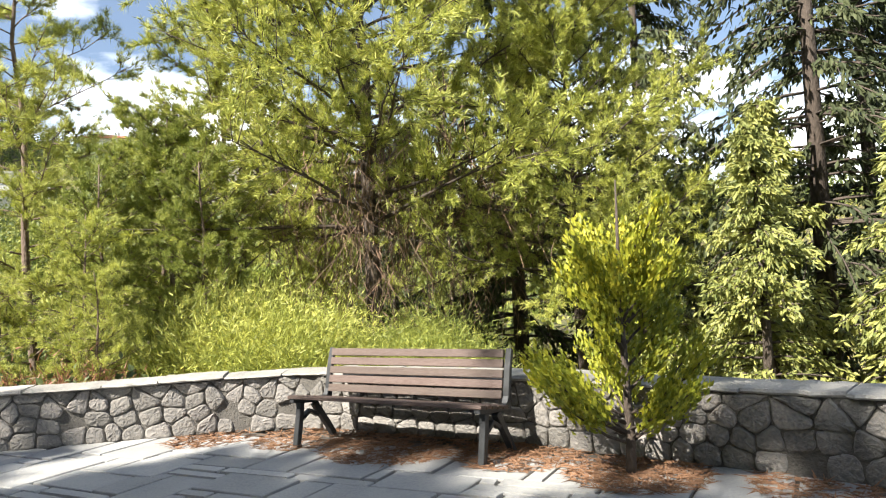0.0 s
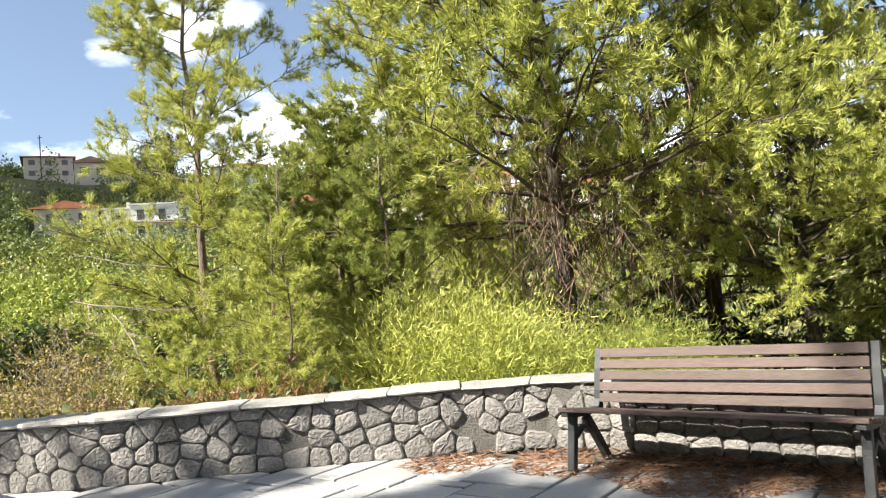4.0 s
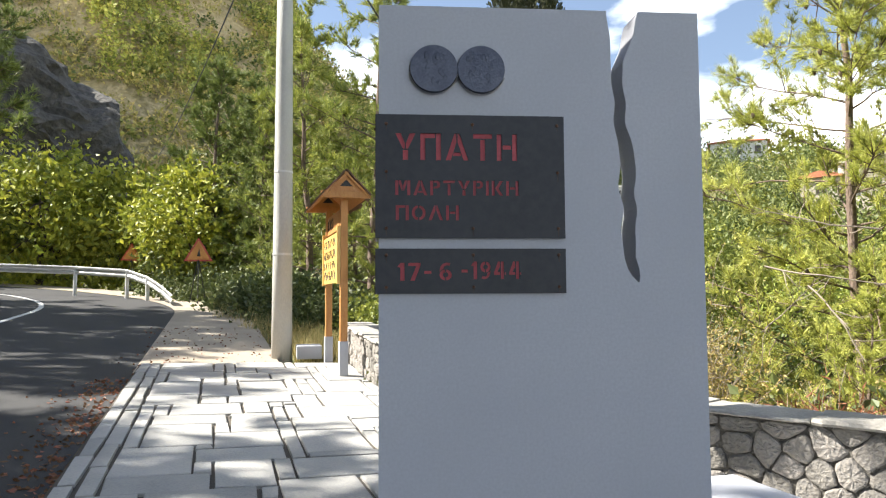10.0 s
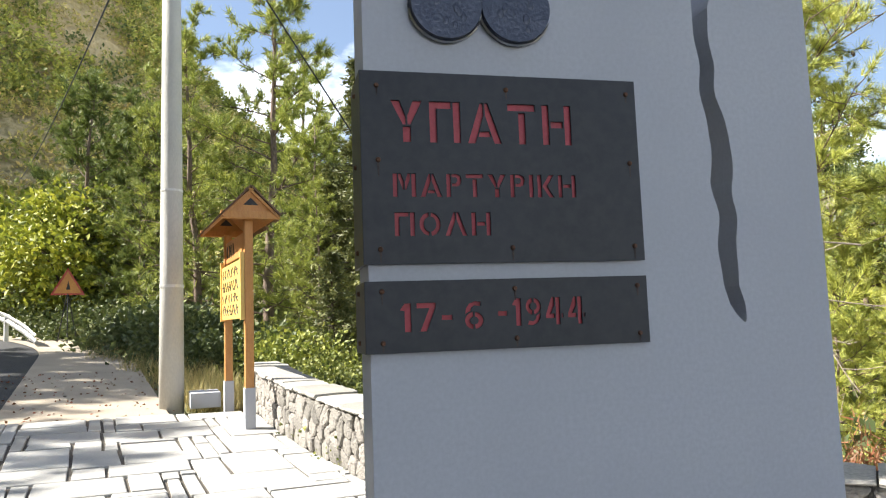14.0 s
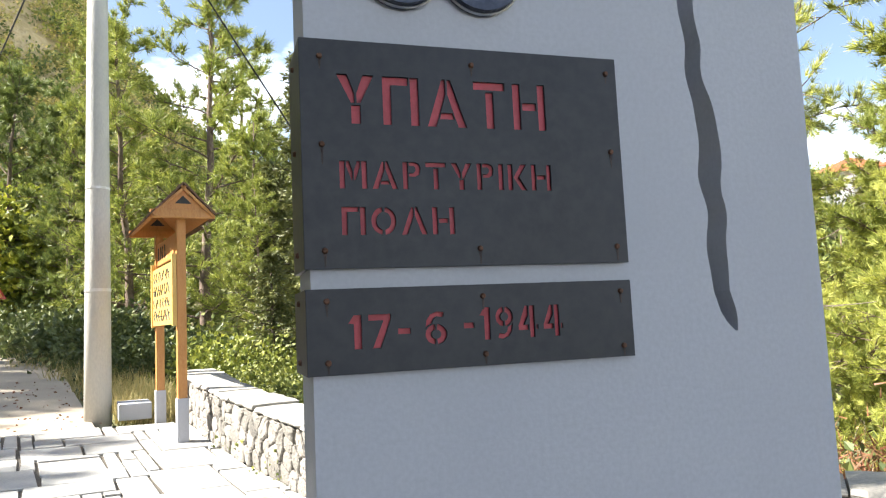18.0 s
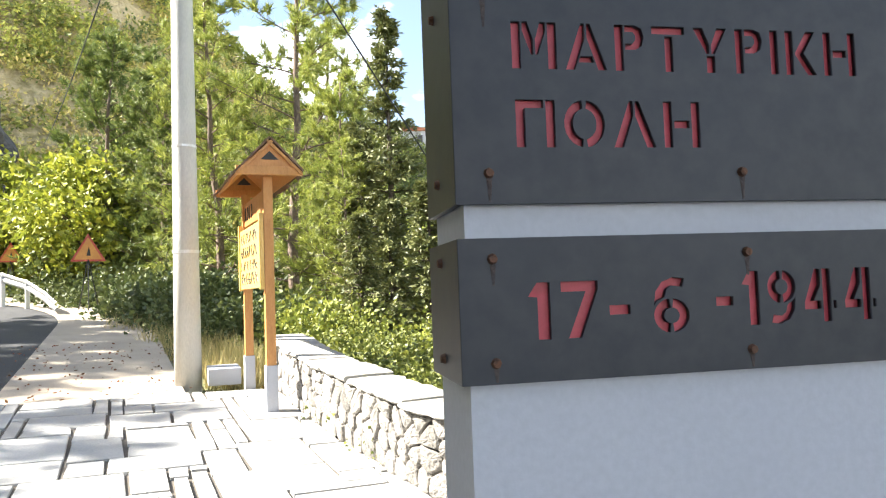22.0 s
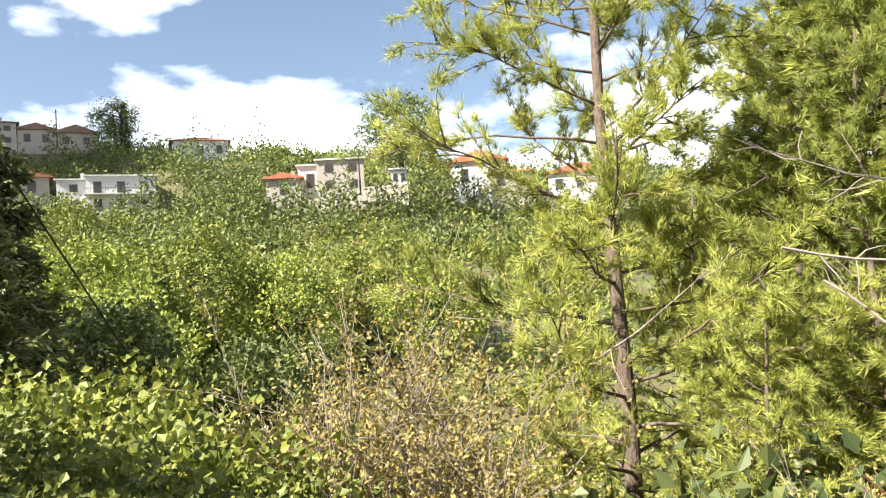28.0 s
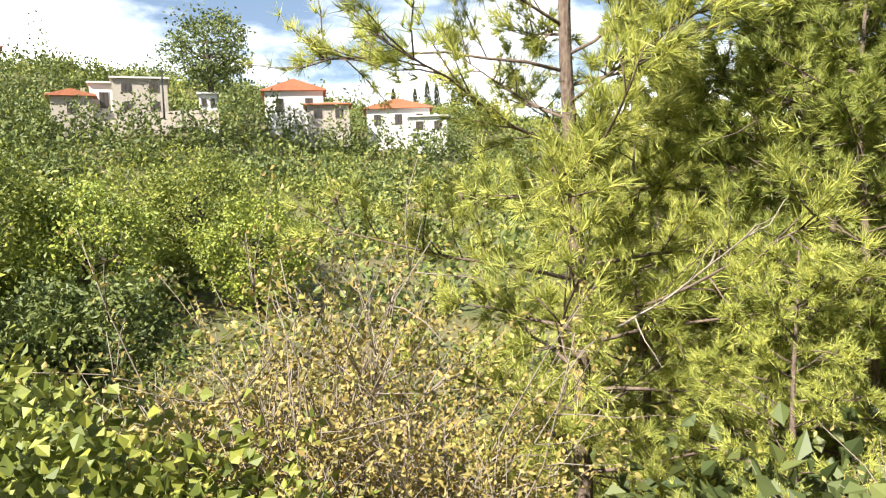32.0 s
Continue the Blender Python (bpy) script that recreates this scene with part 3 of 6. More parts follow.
strip("road", -3.6, 3.55, -26, 46, -0.05, M_ASPHALT, "grey asphalt country road with a bend", "road")
strip("shoulder", 3.55, 5.6, 6.5, 40, -0.035, M_GRAVEL, "dusty brown road shoulder with fallen needles", "shoulder")
strip("road_line", -0.07, 0.07, -20, 46, -0.044, M_LINE, "worn white middle line on the asphalt", "road marking")


# ---- terrace wall ----
def wall_frame(t):
    """Point and outward direction at a distance along the terrace wall's inner face."""
    for (ax, ay), (bx, by) in zip(WALL[:-1], WALL[1:]):
        l = math.hypot(bx - ax, by - ay)
        if t <= l:
            d = Vector(((bx - ax) / l, (by - ay) / l))
            return Vector((ax, ay)) + d * t, Vector((-d.y, d.x))
        t -= l
    return Vector(WALL[-1]), Vector((-d.y, d.x))


WALL_LEN = sum(math.hypot(b[0] - a[0], b[1] - a[1]) for a, b in zip(WALL[:-1], WALL[1:]))
WALL_H, WALL_T = 0.55, 0.38


def build_wall():
    bm = bmesh.new()
    rows = []
    steps = int(WALL_LEN / 0.25)
    for i in range(steps + 1):
        p, o = wall_frame(WALL_LEN * i / steps - 1e-6)
        z = gz(p.x)
        q = p + o * WALL_T
        rows.append([bm.verts.new(v) for v in ((p.x, p.y, z - 0.3), (p.x, p.y, z + WALL_H), (q.x, q.y, z + WALL_H), (q.x, q.y, z - 1.2))])
    for a, b in zip(rows[:-1], rows[1:]):
        for k in range(4):
            bm.faces.new((a[k], b[k], b[(k + 1) % 4], a[(k + 1) % 4]))
    bm.faces.new(rows[0]), bm.faces.new(rows[-1][::-1])
    bmesh.ops.recalc_face_normals(bm, faces=bm.faces[:])
    wall = tagged(obj("wall_terrace", bm, M_MORTAR), "low curved rubble stone wall along the terrace", "wall", kind="structure")
    rng = random.Random(5)
    # rubble: irregular cells round scattered seeds, each shrunk to leave a joint
    seeds = []
    rows_z = (0.08, 0.245, 0.385, 0.495)
    for r, zr in enumerate(rows_z):
        t = rng.uniform(-0.1, 0.1)
        while t < WALL_LEN + 0.2:
            seeds.append((t, zr + rng.uniform(-0.035, 0.035)))
            t += rng.uniform(0.15, 0.29) if r < 3 else rng.uniform(0.2, 0.42)
    rest = Soup()
    made = 0
    for sx, sz in sorted(seeds):
        if not 0.05 < sx < WALL_LEN - 0.05 or rng.random() < 0.03:
            continue
        cell = [(sx - 0.34, 0.0), (sx + 0.34, 0.0), (sx + 0.34, WALL_H - 0.004), (sx - 0.34, WALL_H - 0.004)]
        cell = [(max(0.01, min(WALL_LEN - 0.01, u)), v) for u, v in cell]
        for ox, oz in seeds:
            if (ox, oz) == (sx, sz) or abs(ox - sx) > 0.75:
                continue
            mx, mz, nx, nz = (sx + ox) / 2, (sz + oz) / 2, ox - sx, oz - sz
            side = lambda q: (q[0] - mx) * nx + (q[1] - mz) * nz
            out = []
            for a, c in zip(cell, cell[1:] + cell[:1]):
                da, dc = side(a), side(c)
                if da <= 0:
                    out.append(a)
                if da * dc < 0:
                    f = da / (da - dc)
                    out.append((a[0] + (c[0] - a[0]) * f, a[1] + (c[1] - a[1]) * f))
            cell = out
            if len(cell) < 3:
                break
        if len(cell) < 3:
            continue
        cx, cz = sum(u for u, v in cell) / len(cell), sum(v for u, v in cell) / len(cell)
        # cut the corners so that the stone is worn, not crystalline
        ring = []
        for k in range(len(cell)):
            a, c = cell[k], cell[(k + 1) % len(cell)]
            if math.hypot(c[0] - a[0], c[1] - a[1]) < 0.03:
                ring.append(((a[0] + c[0]) / 2, (a[1] + c[1]) / 2))
                continue
            for f in (rng.uniform(0.12, 0.26), rng.uniform(0.74, 0.88)):
                ring.append((a[0] + (c[0] - a[0]) * f, a[1] + (c[1] - a[1]) * f))
        soft = []
        for k in range(len(ring)):
            a, c = ring[k], ring[(k + 1) % len(ring)]
            soft += [(a[0] * 0.78 + c[0] * 0.22, a[1] * 0.78 + c[1] * 0.22), (a[0] * 0.22 + c[0] * 0.78, a[1] * 0.22 + c[1] * 0.78)]
        ring = [(u + rng.uniform(-0.005, 0.005), v + rng.uniform(-0.005, 0.005)) for u, v in soft]
        size = math.sqrt(max(1e-4, (max(u for u, v in ring) - min(u for u, v in ring)) * (max(v for u, v in ring) - min(v for u, v in ring))))
        shrink = max(0.6, 1 - rng.uniform(0.002, 0.016) / size)
        nn = len(ring)
        if nn < 4:
            continue
        depth = rng.uniform(0.018, 0.038)
        V = []
        tilt_u, tilt_v = rng.uniform(-0.12, 0.12), rng.uniform(-0.12, 0.12)
        for f, dep in ((1.0, 0.004), (0.97, -depth * 0.65), (0.84, -depth), (0.4, -depth * 1.12)):
            for u, v in ring:
                du, dv = (u - cx) * shrink * f, (v - cz) * shrink * f
                p, o = wall_frame(cx + du)
                q = p + o * (dep * rng.uniform(0.86, 1.12) + ((du * tilt_u + dv * tilt_v) if dep < 0 else 0))
                V.append((q.x, q.y, gz(p.x) + cz + dv))
        p, o = wall_frame(cx)
        q = p - o * depth * 1.1
        V.append((q.x, q.y, gz(p.x) + cz))
        F = [(r * nn + k, r * nn + (k + 1) % nn, (r + 1) * nn + (k + 1) % nn, (r + 1) * nn + k) for r in range(3) for k in range(nn)]
        F += [(3 * nn + k, 3 * nn + (k + 1) % nn, 4 * nn) for k in range(nn)]
        if made < 300 and cx > 2.5:
            ob = new("stone", mesh_np("stone", V, F, M_STONE))
            ob.parent = wall
            made += 1
        else:
            rest.add(V, F)
    if rest.n:
        ob = tagged(new("stones", rest.mesh("stones", M_STONE)), kind="stuff")
        ob.parent = wall
    # coping slabs of uneven length
    t = -0.03
    while t < WALL_LEN - 0.1:
        w = rng.uniform(0.38, 0.85)
        t1 = min(WALL_LEN, t + w)
        bm = bmesh.new()
        zt = WALL_H + rng.uniform(-0.004, 0.006)
        thick = rng.uniform(0.024, 0.046)
        ins, outs = rng.uniform(-0.085, -0.045), WALL_T + rng.uniform(0.03, 0.06)
        rows = []
        cnt = 8
        for k in range(cnt):
            edge = 0.02 if k in (0, cnt - 1) else 0.0
            p, o = wall_frame(min(WALL_LEN - 1e-4, max(0, t + 0.006 + (t1 - t - 0.012) * k / (cnt - 1))))
            zz = gz(p.x) + zt
            a, c = p + o * (ins + edge + rng.uniform(-0.022, 0.018)), p + o * (outs - edge + rng.uniform(-0.02, 0.02))
            up = thick + rng.uniform(-0.005, 0.004)
            m = (a + c) / 2
            rows.append([bm.verts.new(v) for v in ((a.x + o.x * 0.012, a.y + o.y * 0.012, zz + 0.002), (a.x, a.y, zz + up * 0.45), (a.x + o.x * 0.016, a.y + o.y * 0.016, zz + up), (m.x, m.y, zz + up + rng.uniform(0, 0.006)), (c.x, c.y, zz + up), (c.x, c.y, zz + 0.002))])
        for a, c in zip(rows[:-1], rows[1:]):
            for k in range(6):
                bm.faces.new((a[k], c[k], c[(k + 1) % 6], a[(k + 1) % 6]))
        bm.faces.new(rows[0]), bm.faces.new(rows[-1][::-1])
        bmesh.ops.recalc_face_normals(bm, faces=bm.faces[:])
        part("coping_slab", bm, M_COPE, wall)
        t = t1
    return wall


# ---- paving ----
def build_paving():
    rng = random.Random(11)
    # frame along the road: u along it, v towards the wall
    U, N = ROAD_D, -ROAD_N
    u0, u1 = -14.0, 7.2

    def world(u, v):
        q = ROAD_P + U * u + N * (v - 0.02)
        return q.x, q.y

    # bed
    bm = bmesh.new()
    prev = None
    for i in range(41):
        u = u0 + (u1 - u0) * i / 40
        row = []
        for k in range(9):
            x, y = world(u, 0.0 + 7.2 * k / 8)
            row.append(bm.verts.new((x, y, gz(x) - 0.015)))
        if prev:
            for k in range(8):
                bm.faces.new((prev[k], row[k], row[k + 1], prev[k + 1]))
        prev = row
    bmesh.ops.recalc_face_normals(bm, faces=bm.faces[:])
    keep = [f for f in bm.faces if beyond(f.calc_center_median().x, f.calc_center_median().y) < 0.3]
    bmesh.ops.delete(bm, geom=[f for f in bm.faces if f not in set(keep)], context="FACES")
    pav = tagged(obj("pavement", bm, M_JOINT), "grey natural stone slab paving with dark joints", "pavement", kind="structure")
    slabs = []
    v = 0.02
    # kerb row
    u = u0
    while u < u1:
        l = rng.uniform(0.55, 1.0)
        slabs.append((u, min(u1, u + l), v, v + 0.15))
        u += l
    v += 0.15
    # random ashlar of whole cells: large slabs dropped at random first, then the gaps filled
    cell = 0.145
    nu, nv = int((u1 - u0) / cell), int((7.0 - v) / cell)
    taken = np.zeros((nu, nv), bool)

    def lay(i, k, a, b):
        taken[i:i + a, k:k + b] = True
        slabs.append((u0 + i * cell, u0 + (i + a) * cell, v + k * cell, v + (k + b) * cell))

    spots = [(i, k) for i in range(nu) for k in range(nv)]
    rng.shuffle(spots)
    for i, k in spots:
        a, b = rng.choice([(5, 4), (4, 5), (6, 4), (4, 4), (5, 3), (3, 5), (4, 6)])
        if i + a <= nu and k + b <= nv and not taken[i:i + a, k:k + b].any():
            lay(i, k, a, b)
    for i in range(nu):
        for k in range(nv):
            if not taken[i, k]:
                a = b = 1
                while a < 5 and i + a < nu and not taken[i + a, k]:
                    a += 1
                while b < 5 and k + b < nv and not taken[i:i + a, k + b].any():
                    b += 1
                lay(i, k, a, b)
    good = []
    for s in slabs:
        x, y = world((s[0] + s[1]) / 2, (s[2] + s[3]) / 2)
        if beyond(x, y) < 0.02 and s[1] - s[0] > 0.12:
            good.append((math.hypot(x + 8.5, y - 4.0), s))
    good.sort(key=lambda a: a[0])
    rest = Soup()
    for n, (_, (a, b, c, d)) in enumerate(good):
        g, gv = rng.uniform(0.011, 0.02), rng.uniform(0.011, 0.02)
        top = rng.uniform(0.006, 0.016)
        j = lambda: rng.uniform(-0.012, 0.012)
        cs = [(a + g + j(), c + gv + j()), (b - g + j(), c + gv + j()), (b - g + j(), d - gv + j()), (a + g + j(), d - gv + j())]
        mid = ((a + b) / 2, (c + d) / 2)
        V = []
        for f, dz in ((1.0, -0.03), (1.0, top - 0.006), (0.975, top)):
            for uu, vv in cs:
                x, y = world(mid[0] + (uu - mid[0]) * f, mid[1] + (vv - mid[1]) * f)
                V.append((x, y, gz(x) + dz))
        F = [(r * 4 + k, r * 4 + (k + 1) % 4, r * 4 + 4 + (k + 1) % 4, r * 4 + 4 + k) for r in range(2) for k in range(4)] + [(8, 9, 10, 11)]
        F = [f[::-1] for f in F]
        if n < 300:
            ob = new("slab", mesh_np("slab", V, F, M_SLAB))
            ob.parent = pav
        else:
            rest.add(V, F)
    if rest.n:
        ob = tagged(new("slabs", rest.mesh("slabs", M_SLAB)), kind="stuff")
        ob.parent = pav


# ---- monument ----
MON_A, MON_D = Vector((-6.56, 3.179)), Vector((0.5954, 0.8034))
MON_W, MON_T, MON_TOP = 1.56, 0.21, 2.82
MON_M = Matrix(((MON_D.x, -MON_D.y, 0, MON_A.x), (MON_D.y, MON_D.x, 0, MON_A.y), (0, 0, 1, 0), (0, 0, 0, 1)))
CRACK_L = [(2.82, 1.105), (2.62, 1.12), (2.40, 1.125), (2.20, 1.14), (2.08, 1.154), (1.96, 1.15), (1.85, 1.16), (1.73, 1.158), (1.62, 1.166), (1.56, 1.181), (1.525, 1.203), (1.50, 1.231)]
CRACK_R = [(2.82, 1.264), (2.70, 1.23), (2.57, 1.182), (2.40, 1.177), (2.25, 1.196), (2.12, 1.222), (1.98, 1.236), (1.90, 1.222), (1.75, 1.229), (1.62, 1.222), (1.56, 1.236), (1.52, 1.241), (1.50, 1.238)]


def wavy(edge, amp):
    """The crack's edge with small waves down its length."""
    zs, xs = [z for z, _ in edge][::-1], [x for _, x in edge][::-1]
    zz = np.linspace(edge[0][0], edge[-1][0], 90)
    wave = [amp * (math.sin((z - 1.5) * 23) + 0.6 * math.sin((z - 1.5) * 37 + 1)) * min(1, (z - 1.5) * 8) * (0.5 if z > 2.6 else 1) for z in zz]
    return [(float(z), float(np.interp(z, zs, xs)) + w) for z, w in zip(zz, wave)]


CRACK_L, CRACK_R = wavy(CRACK_L, 0.005), wavy(CRACK_R, 0.006)


def prism(outline, y0, y1, bev=0.0):
    """Extrude an outline of (x, z) from y0 to y1."""
    bm = bmesh.new()
    f = bm.faces.new([bm.verts.new((x, y0, z)) for x, z in outline])
    r = bmesh.ops.extrude_face_region(bm, geom=[f])
    bmesh.ops.translate(bm, vec=(0, y1 - y0, 0), verts=[v for v in r["geom"] if isinstance(v, bmesh.types.BMVert)])
    bmesh.ops.recalc_face_normals(bm, faces=bm.faces[:])
    if bev:
        bmesh.ops.bevel(bm, geom=bm.edges[:], offset=bev, segments=1, affect="EDGES")
    return bm


def bar(x0, x1, z0, z1):
    return [(x0, z0), (x1, z0), (x1, z1), (x0, z1)]


def half_ring(cx, cz, rx, rz, s, a0, a1):
    outer = [(cx + math.cos(a) * rx, cz + math.sin(a) * rz) for a in np.linspace(radians(a0), radians(a1), 12)]
    inner = [(cx + math.cos(a) * (rx - s), cz + math.sin(a) * (rz - s)) for a in np.linspace(radians(a1), radians(a0), 12)]
    return outer + inner


def flip(poly, w):
    return [(w - x, z) for x, z in poly]


LEG = [(0, 0), (0.2, 0), (0.43, 0.68), (0.43, 1), (0.35, 1)]
ARM = [(0, 1), (0.23, 1), (0.38, 0.62), (0.38, 0.42), (0.3, 0.42)]
DIAG = [(0.23, 1), (0.34, 1), (0.455, 0.62), (0.455, 0.3), (0.40, 0.3), (0.23, 0.8)]
SIX = [half_ring(0.3, 0.31, 0.3, 0.31, 0.17, 96, 264), half_ring(0.3, 0.31, 0.3, 0.31, 0.17, -84, 84), [(0.0, 0.47), (0.07, 0.58), (0.19, 0.64), (0.23, 0.78), (0.32, 0.85), (0.5, 0.82), (0.54, 0.97), (0.34, 1.0), (0.15, 0.92), (0.04, 0.75)]]
# cut strokes of each character with the bridges of a stencil between them: width, outlines
STENCIL = {
    "Υ": (0.8, [ARM, flip(ARM, 0.8), bar(0.3, 0.5, 0, 0.38)]),
    "Π": (0.8, [[(0, 0), (0.19, 0), (0.19, 0.82), (0.57, 0.82), (0.57, 1), (0, 1)], bar(0.61, 0.8, 0, 1)]),
    "Α": (0.9, [LEG, flip(LEG, 0.9), [(0.28, 0.16), (0.62, 0.16), (0.58, 0.30), (0.32, 0.30)]]),
    "Λ": (0.9, [LEG, flip(LEG, 0.9)]),
    "Τ": (0.75, [bar(0, 0.75, 0.82, 1), bar(0.28, 0.47, 0, 0.78)]),
    "Η": (0.8, [bar(0, 0.19, 0, 1), bar(0.61, 0.8, 0, 1), bar(0.23, 0.57, 0.42, 0.59)]),
    "Μ": (0.95, [bar(0, 0.19, 0, 1), bar(0.76, 0.95, 0, 1), DIAG, flip(DIAG, 0.95)]),
    "Ρ": (0.65, [bar(0, 0.19, 0, 1), [(0.23, 1), (0.45, 1), (0.6, 0.93), (0.65, 0.75), (0.6, 0.55), (0.45, 0.46), (0.23, 0.46), (0.23, 0.6), (0.4, 0.6), (0.46, 0.68), (0.46, 0.78), (0.4, 0.85), (0.23, 0.85)]]),
    "Ι": (0.19, [bar(0, 0.19, 0, 1)]),
    "Κ": (0.75, [bar(0, 0.19, 0, 1), [(0.23, 0.5), (0.52, 1), (0.75, 1), (0.44, 0.5), (0.75, 0), (0.52, 0), (0.23, 0.46)]]),
    "Ο": (0.85, [half_ring(0.42, 0.5, 0.42, 0.5, 0.18, 96, 264), half_ring(0.43, 0.5, 0.42, 0.5, 0.18, -84, 84)]),
    "1": (0.36, [[(0, 0.76), (0.15, 1), (0.36, 1), (0.36, 0), (0.15, 0), (0.15, 0.74)]]),
    "7": (0.62, [[(0, 1), (0.62, 1), (0.62, 0.85), (0.32, 0), (0.1, 0), (0.41, 0.82), (0, 0.82)]]),
    "-": (0.36, [bar(0, 0.36, 0.38, 0.55)]),
    "6": (0.6, SIX),
    "9": (0.6, [[(0.6 - x, 1 - z) for x, z in q] for q in SIX]),
    "4": (0.7, [bar(0.4, 0.58, 0, 1), [(0.36, 1), (0.36, 0.7), (0.2, 0.4), (0.36, 0.4), (0.36, 0.24), (0, 0.24), (0, 0.38), (0.24, 1)], bar(0.62, 0.7, 0.24, 0.4)]),
}


def word_outlines(body, x, z, width, height):
    out, pen = [], 0.0
    for ch in body:
        w, polys = STENCIL[ch]
        out += [[(pen + u, v) for u, v in q] for q in polys]
        pen += w + 0.18
    k = width / (pen - 0.18)
    return [[(x + u * k, z + v * height) for u, v in q] for q in out]


def pierced_plate(x0, x1, z0, z1, holes, y, depth):
    """A flat plate from y back to y + depth, with the holes cut right through it."""
    cu = bpy.data.curves.new("cut", "CURVE")
    cu.dimensions, cu.fill_mode, cu.extrude = "2D", "BOTH", depth / 2
    for q in [bar(x0, x1, z0, z1)] + holes:
        sp = cu.splines.new("POLY")
        sp.points.add(len(q) - 1)
        for pt, (u, v) in zip(sp.points, q):
            pt.co = (u, v, 0, 1)
        sp.use_cyclic_u = True
    tmp = bpy.data.objects.new("cut", cu)
    scene.collection.objects.link(tmp)
    bpy.context.view_layer.update()
    me = bpy.data.meshes.new_from_object(tmp.evaluated_get(bpy.context.evaluated_depsgraph_get()))
    bpy.data.objects.remove(tmp)
    bm = bmesh.new()
    bm.from_mesh(me)
    for v in bm.verts:
        v.co = (v.co.x, y + depth / 2 - v.co.z, v.co.y)
    bmesh.ops.remove_doubles(bm, verts=bm.verts[:], dist=1e-5)
    bmesh.ops.recalc_face_normals(bm, faces=bm.faces[:])
    return bm


def build_monument():
    mon = thing("monument", MON_M, "white plastered memorial slab with a jagged crack and dark steel plates", "monument")
    slab = [(0, 0.04), (MON_W, 0.04), (MON_W, MON_TOP)] + [(x, z) for z, x in CRACK_R] + [(x, z) for z, x in CRACK_L[::-1]] + [(0, MON_TOP)]
    part("slab", prism(slab, 0, MON_T), M_WHITE, mon)
    part("plinth", boxed(-0.06, MON_W + 0.09, -0.07, MON_T + 0.07, 0.02, 0.135, 0.008), M_WHITE, mon, "low white plinth")
    # two folded plates that wrap round the left edge
    for nm, z0, z1 in (("plate", 1.707, 2.289), ("plate", 1.449, 1.658)):
        if z1 - z0 > 0.4:
            words = (("ΥΠΑΤΗ", 0.076, 2.073, 0.576, 0.128), ("ΜΑΡΤΥΡΙΚΗ", 0.077, 1.907, 0.58, 0.071), ("ΠΟΛΗ", 0.079, 1.79, 0.295, 0.071))
        else:
            words = (("17-", 0.086, 1.509, 0.158, 0.083), ("6", 0.281, 1.51, 0.058, 0.083), ("-1944", 0.384, 1.515, 0.281, 0.083))
        holes = [q for w in words for q in word_outlines(*w)]
        bm = pierced_plate(-0.014, 0.878, z0, z1, holes, -0.018, 0.009)
        box(bm, -0.016, -0.003, -0.0178, MON_T - 0.005, z0, z1, None, 0.0015)
        pl = part(nm, bm, M_STEEL, mon, "dark steel plate folded round the edge, letters cut through it")
        lo, hi = min(w[1] for w in words) - 0.02, max(w[1] + w[3] for w in words) + 0.02
        part("lettering", boxed(lo, hi, -0.0085, -0.002, min(w[2] for w in words) - 0.015, max(w[2] + w[4] for w in words) + 0.015, 0.0), M_RED, pl, "red backing seen through the cut letters")
        xs = (0.035, 0.44, 0.845)
        zz = (z0 + 0.03, z1 - 0.03) if z1 - z0 < 0.4 else (z0 + 0.045, (z0 + z1) / 2 + 0.02, z1 - 0.045)
        for x in xs:
            for z in zz:
                if x == 0.44 and len(zz) == 3 and z == zz[1]:
                    continue
                bolt = bmesh.new()
                bmesh.ops.create_cone(bolt, cap_ends=True, segments=8, radius1=0.0085, radius2=0.006, depth=0.008, matrix=pose(x, -0.021, z, 90))
                part("bolt", bolt, M_RUST, pl)
                drop = min(z - z0 - 0.003, 0.02 + 0.06 * ((x * 7.3 + z * 3.1) % 1))
                streak = prism([(x - 0.005, z), (x + 0.005, z), (x + 0.002, z - drop), (x - 0.001, z - drop)], -0.0186, -0.0178)
                part("rust_streak", streak, M_STREAK, pl, "brown rust run below a bolt")
        for z in zz:
            bolt = bmesh.new()
            bmesh.ops.create_cone(bolt, cap_ends=True, segments=8, radius1=0.0085, radius2=0.006, depth=0.008, matrix=pose(-0.019, 0.10, z, 0, -90, 0))
            part("bolt", bolt, M_RUST, pl)
    # two joined discs with a chain of relief
    for k, x in enumerate((0.259, 0.4835)):
        bm = bmesh.new()
        bmesh.ops.create_cone(bm, cap_ends=True, segments=40, radius1=0.1175, radius2=0.112, depth=0.03, matrix=pose(x, -0.016, 2.509, 90))
        disc = part("disc", bm, M_DISC, mon, "dark cast metal disc with a bright rim")
        ring = [(x + math.cos(a) * 0.117, -0.012, 2.509 + math.sin(a) * 0.117) for a in np.linspace(math.pi * 1.05, math.pi * 1.95, 20)]
        bmr = tube_bm(ring, [0.0045] * 20, 5)
        part("rim", bmr, M_RIM, disc)
        rngl = random.Random(k)
        for q in range(20):
            rx, rz = rngl.uniform(-0.07, 0.07), rngl.uniform(-0.07, 0.07)
            bmq = bmesh.new()
            bmesh.ops.create_uvsphere(bmq, u_segments=8, v_segments=5, radius=rngl.uniform(0.006, 0.013), matrix=Matrix.Translation((x + rx, -0.0305, 2.509 + rz)) @ Matrix.Diagonal((1, 0.22, 1.5, 1)))
            part("relief", bmq, M_DISC, disc)
    return mon


build_monument()


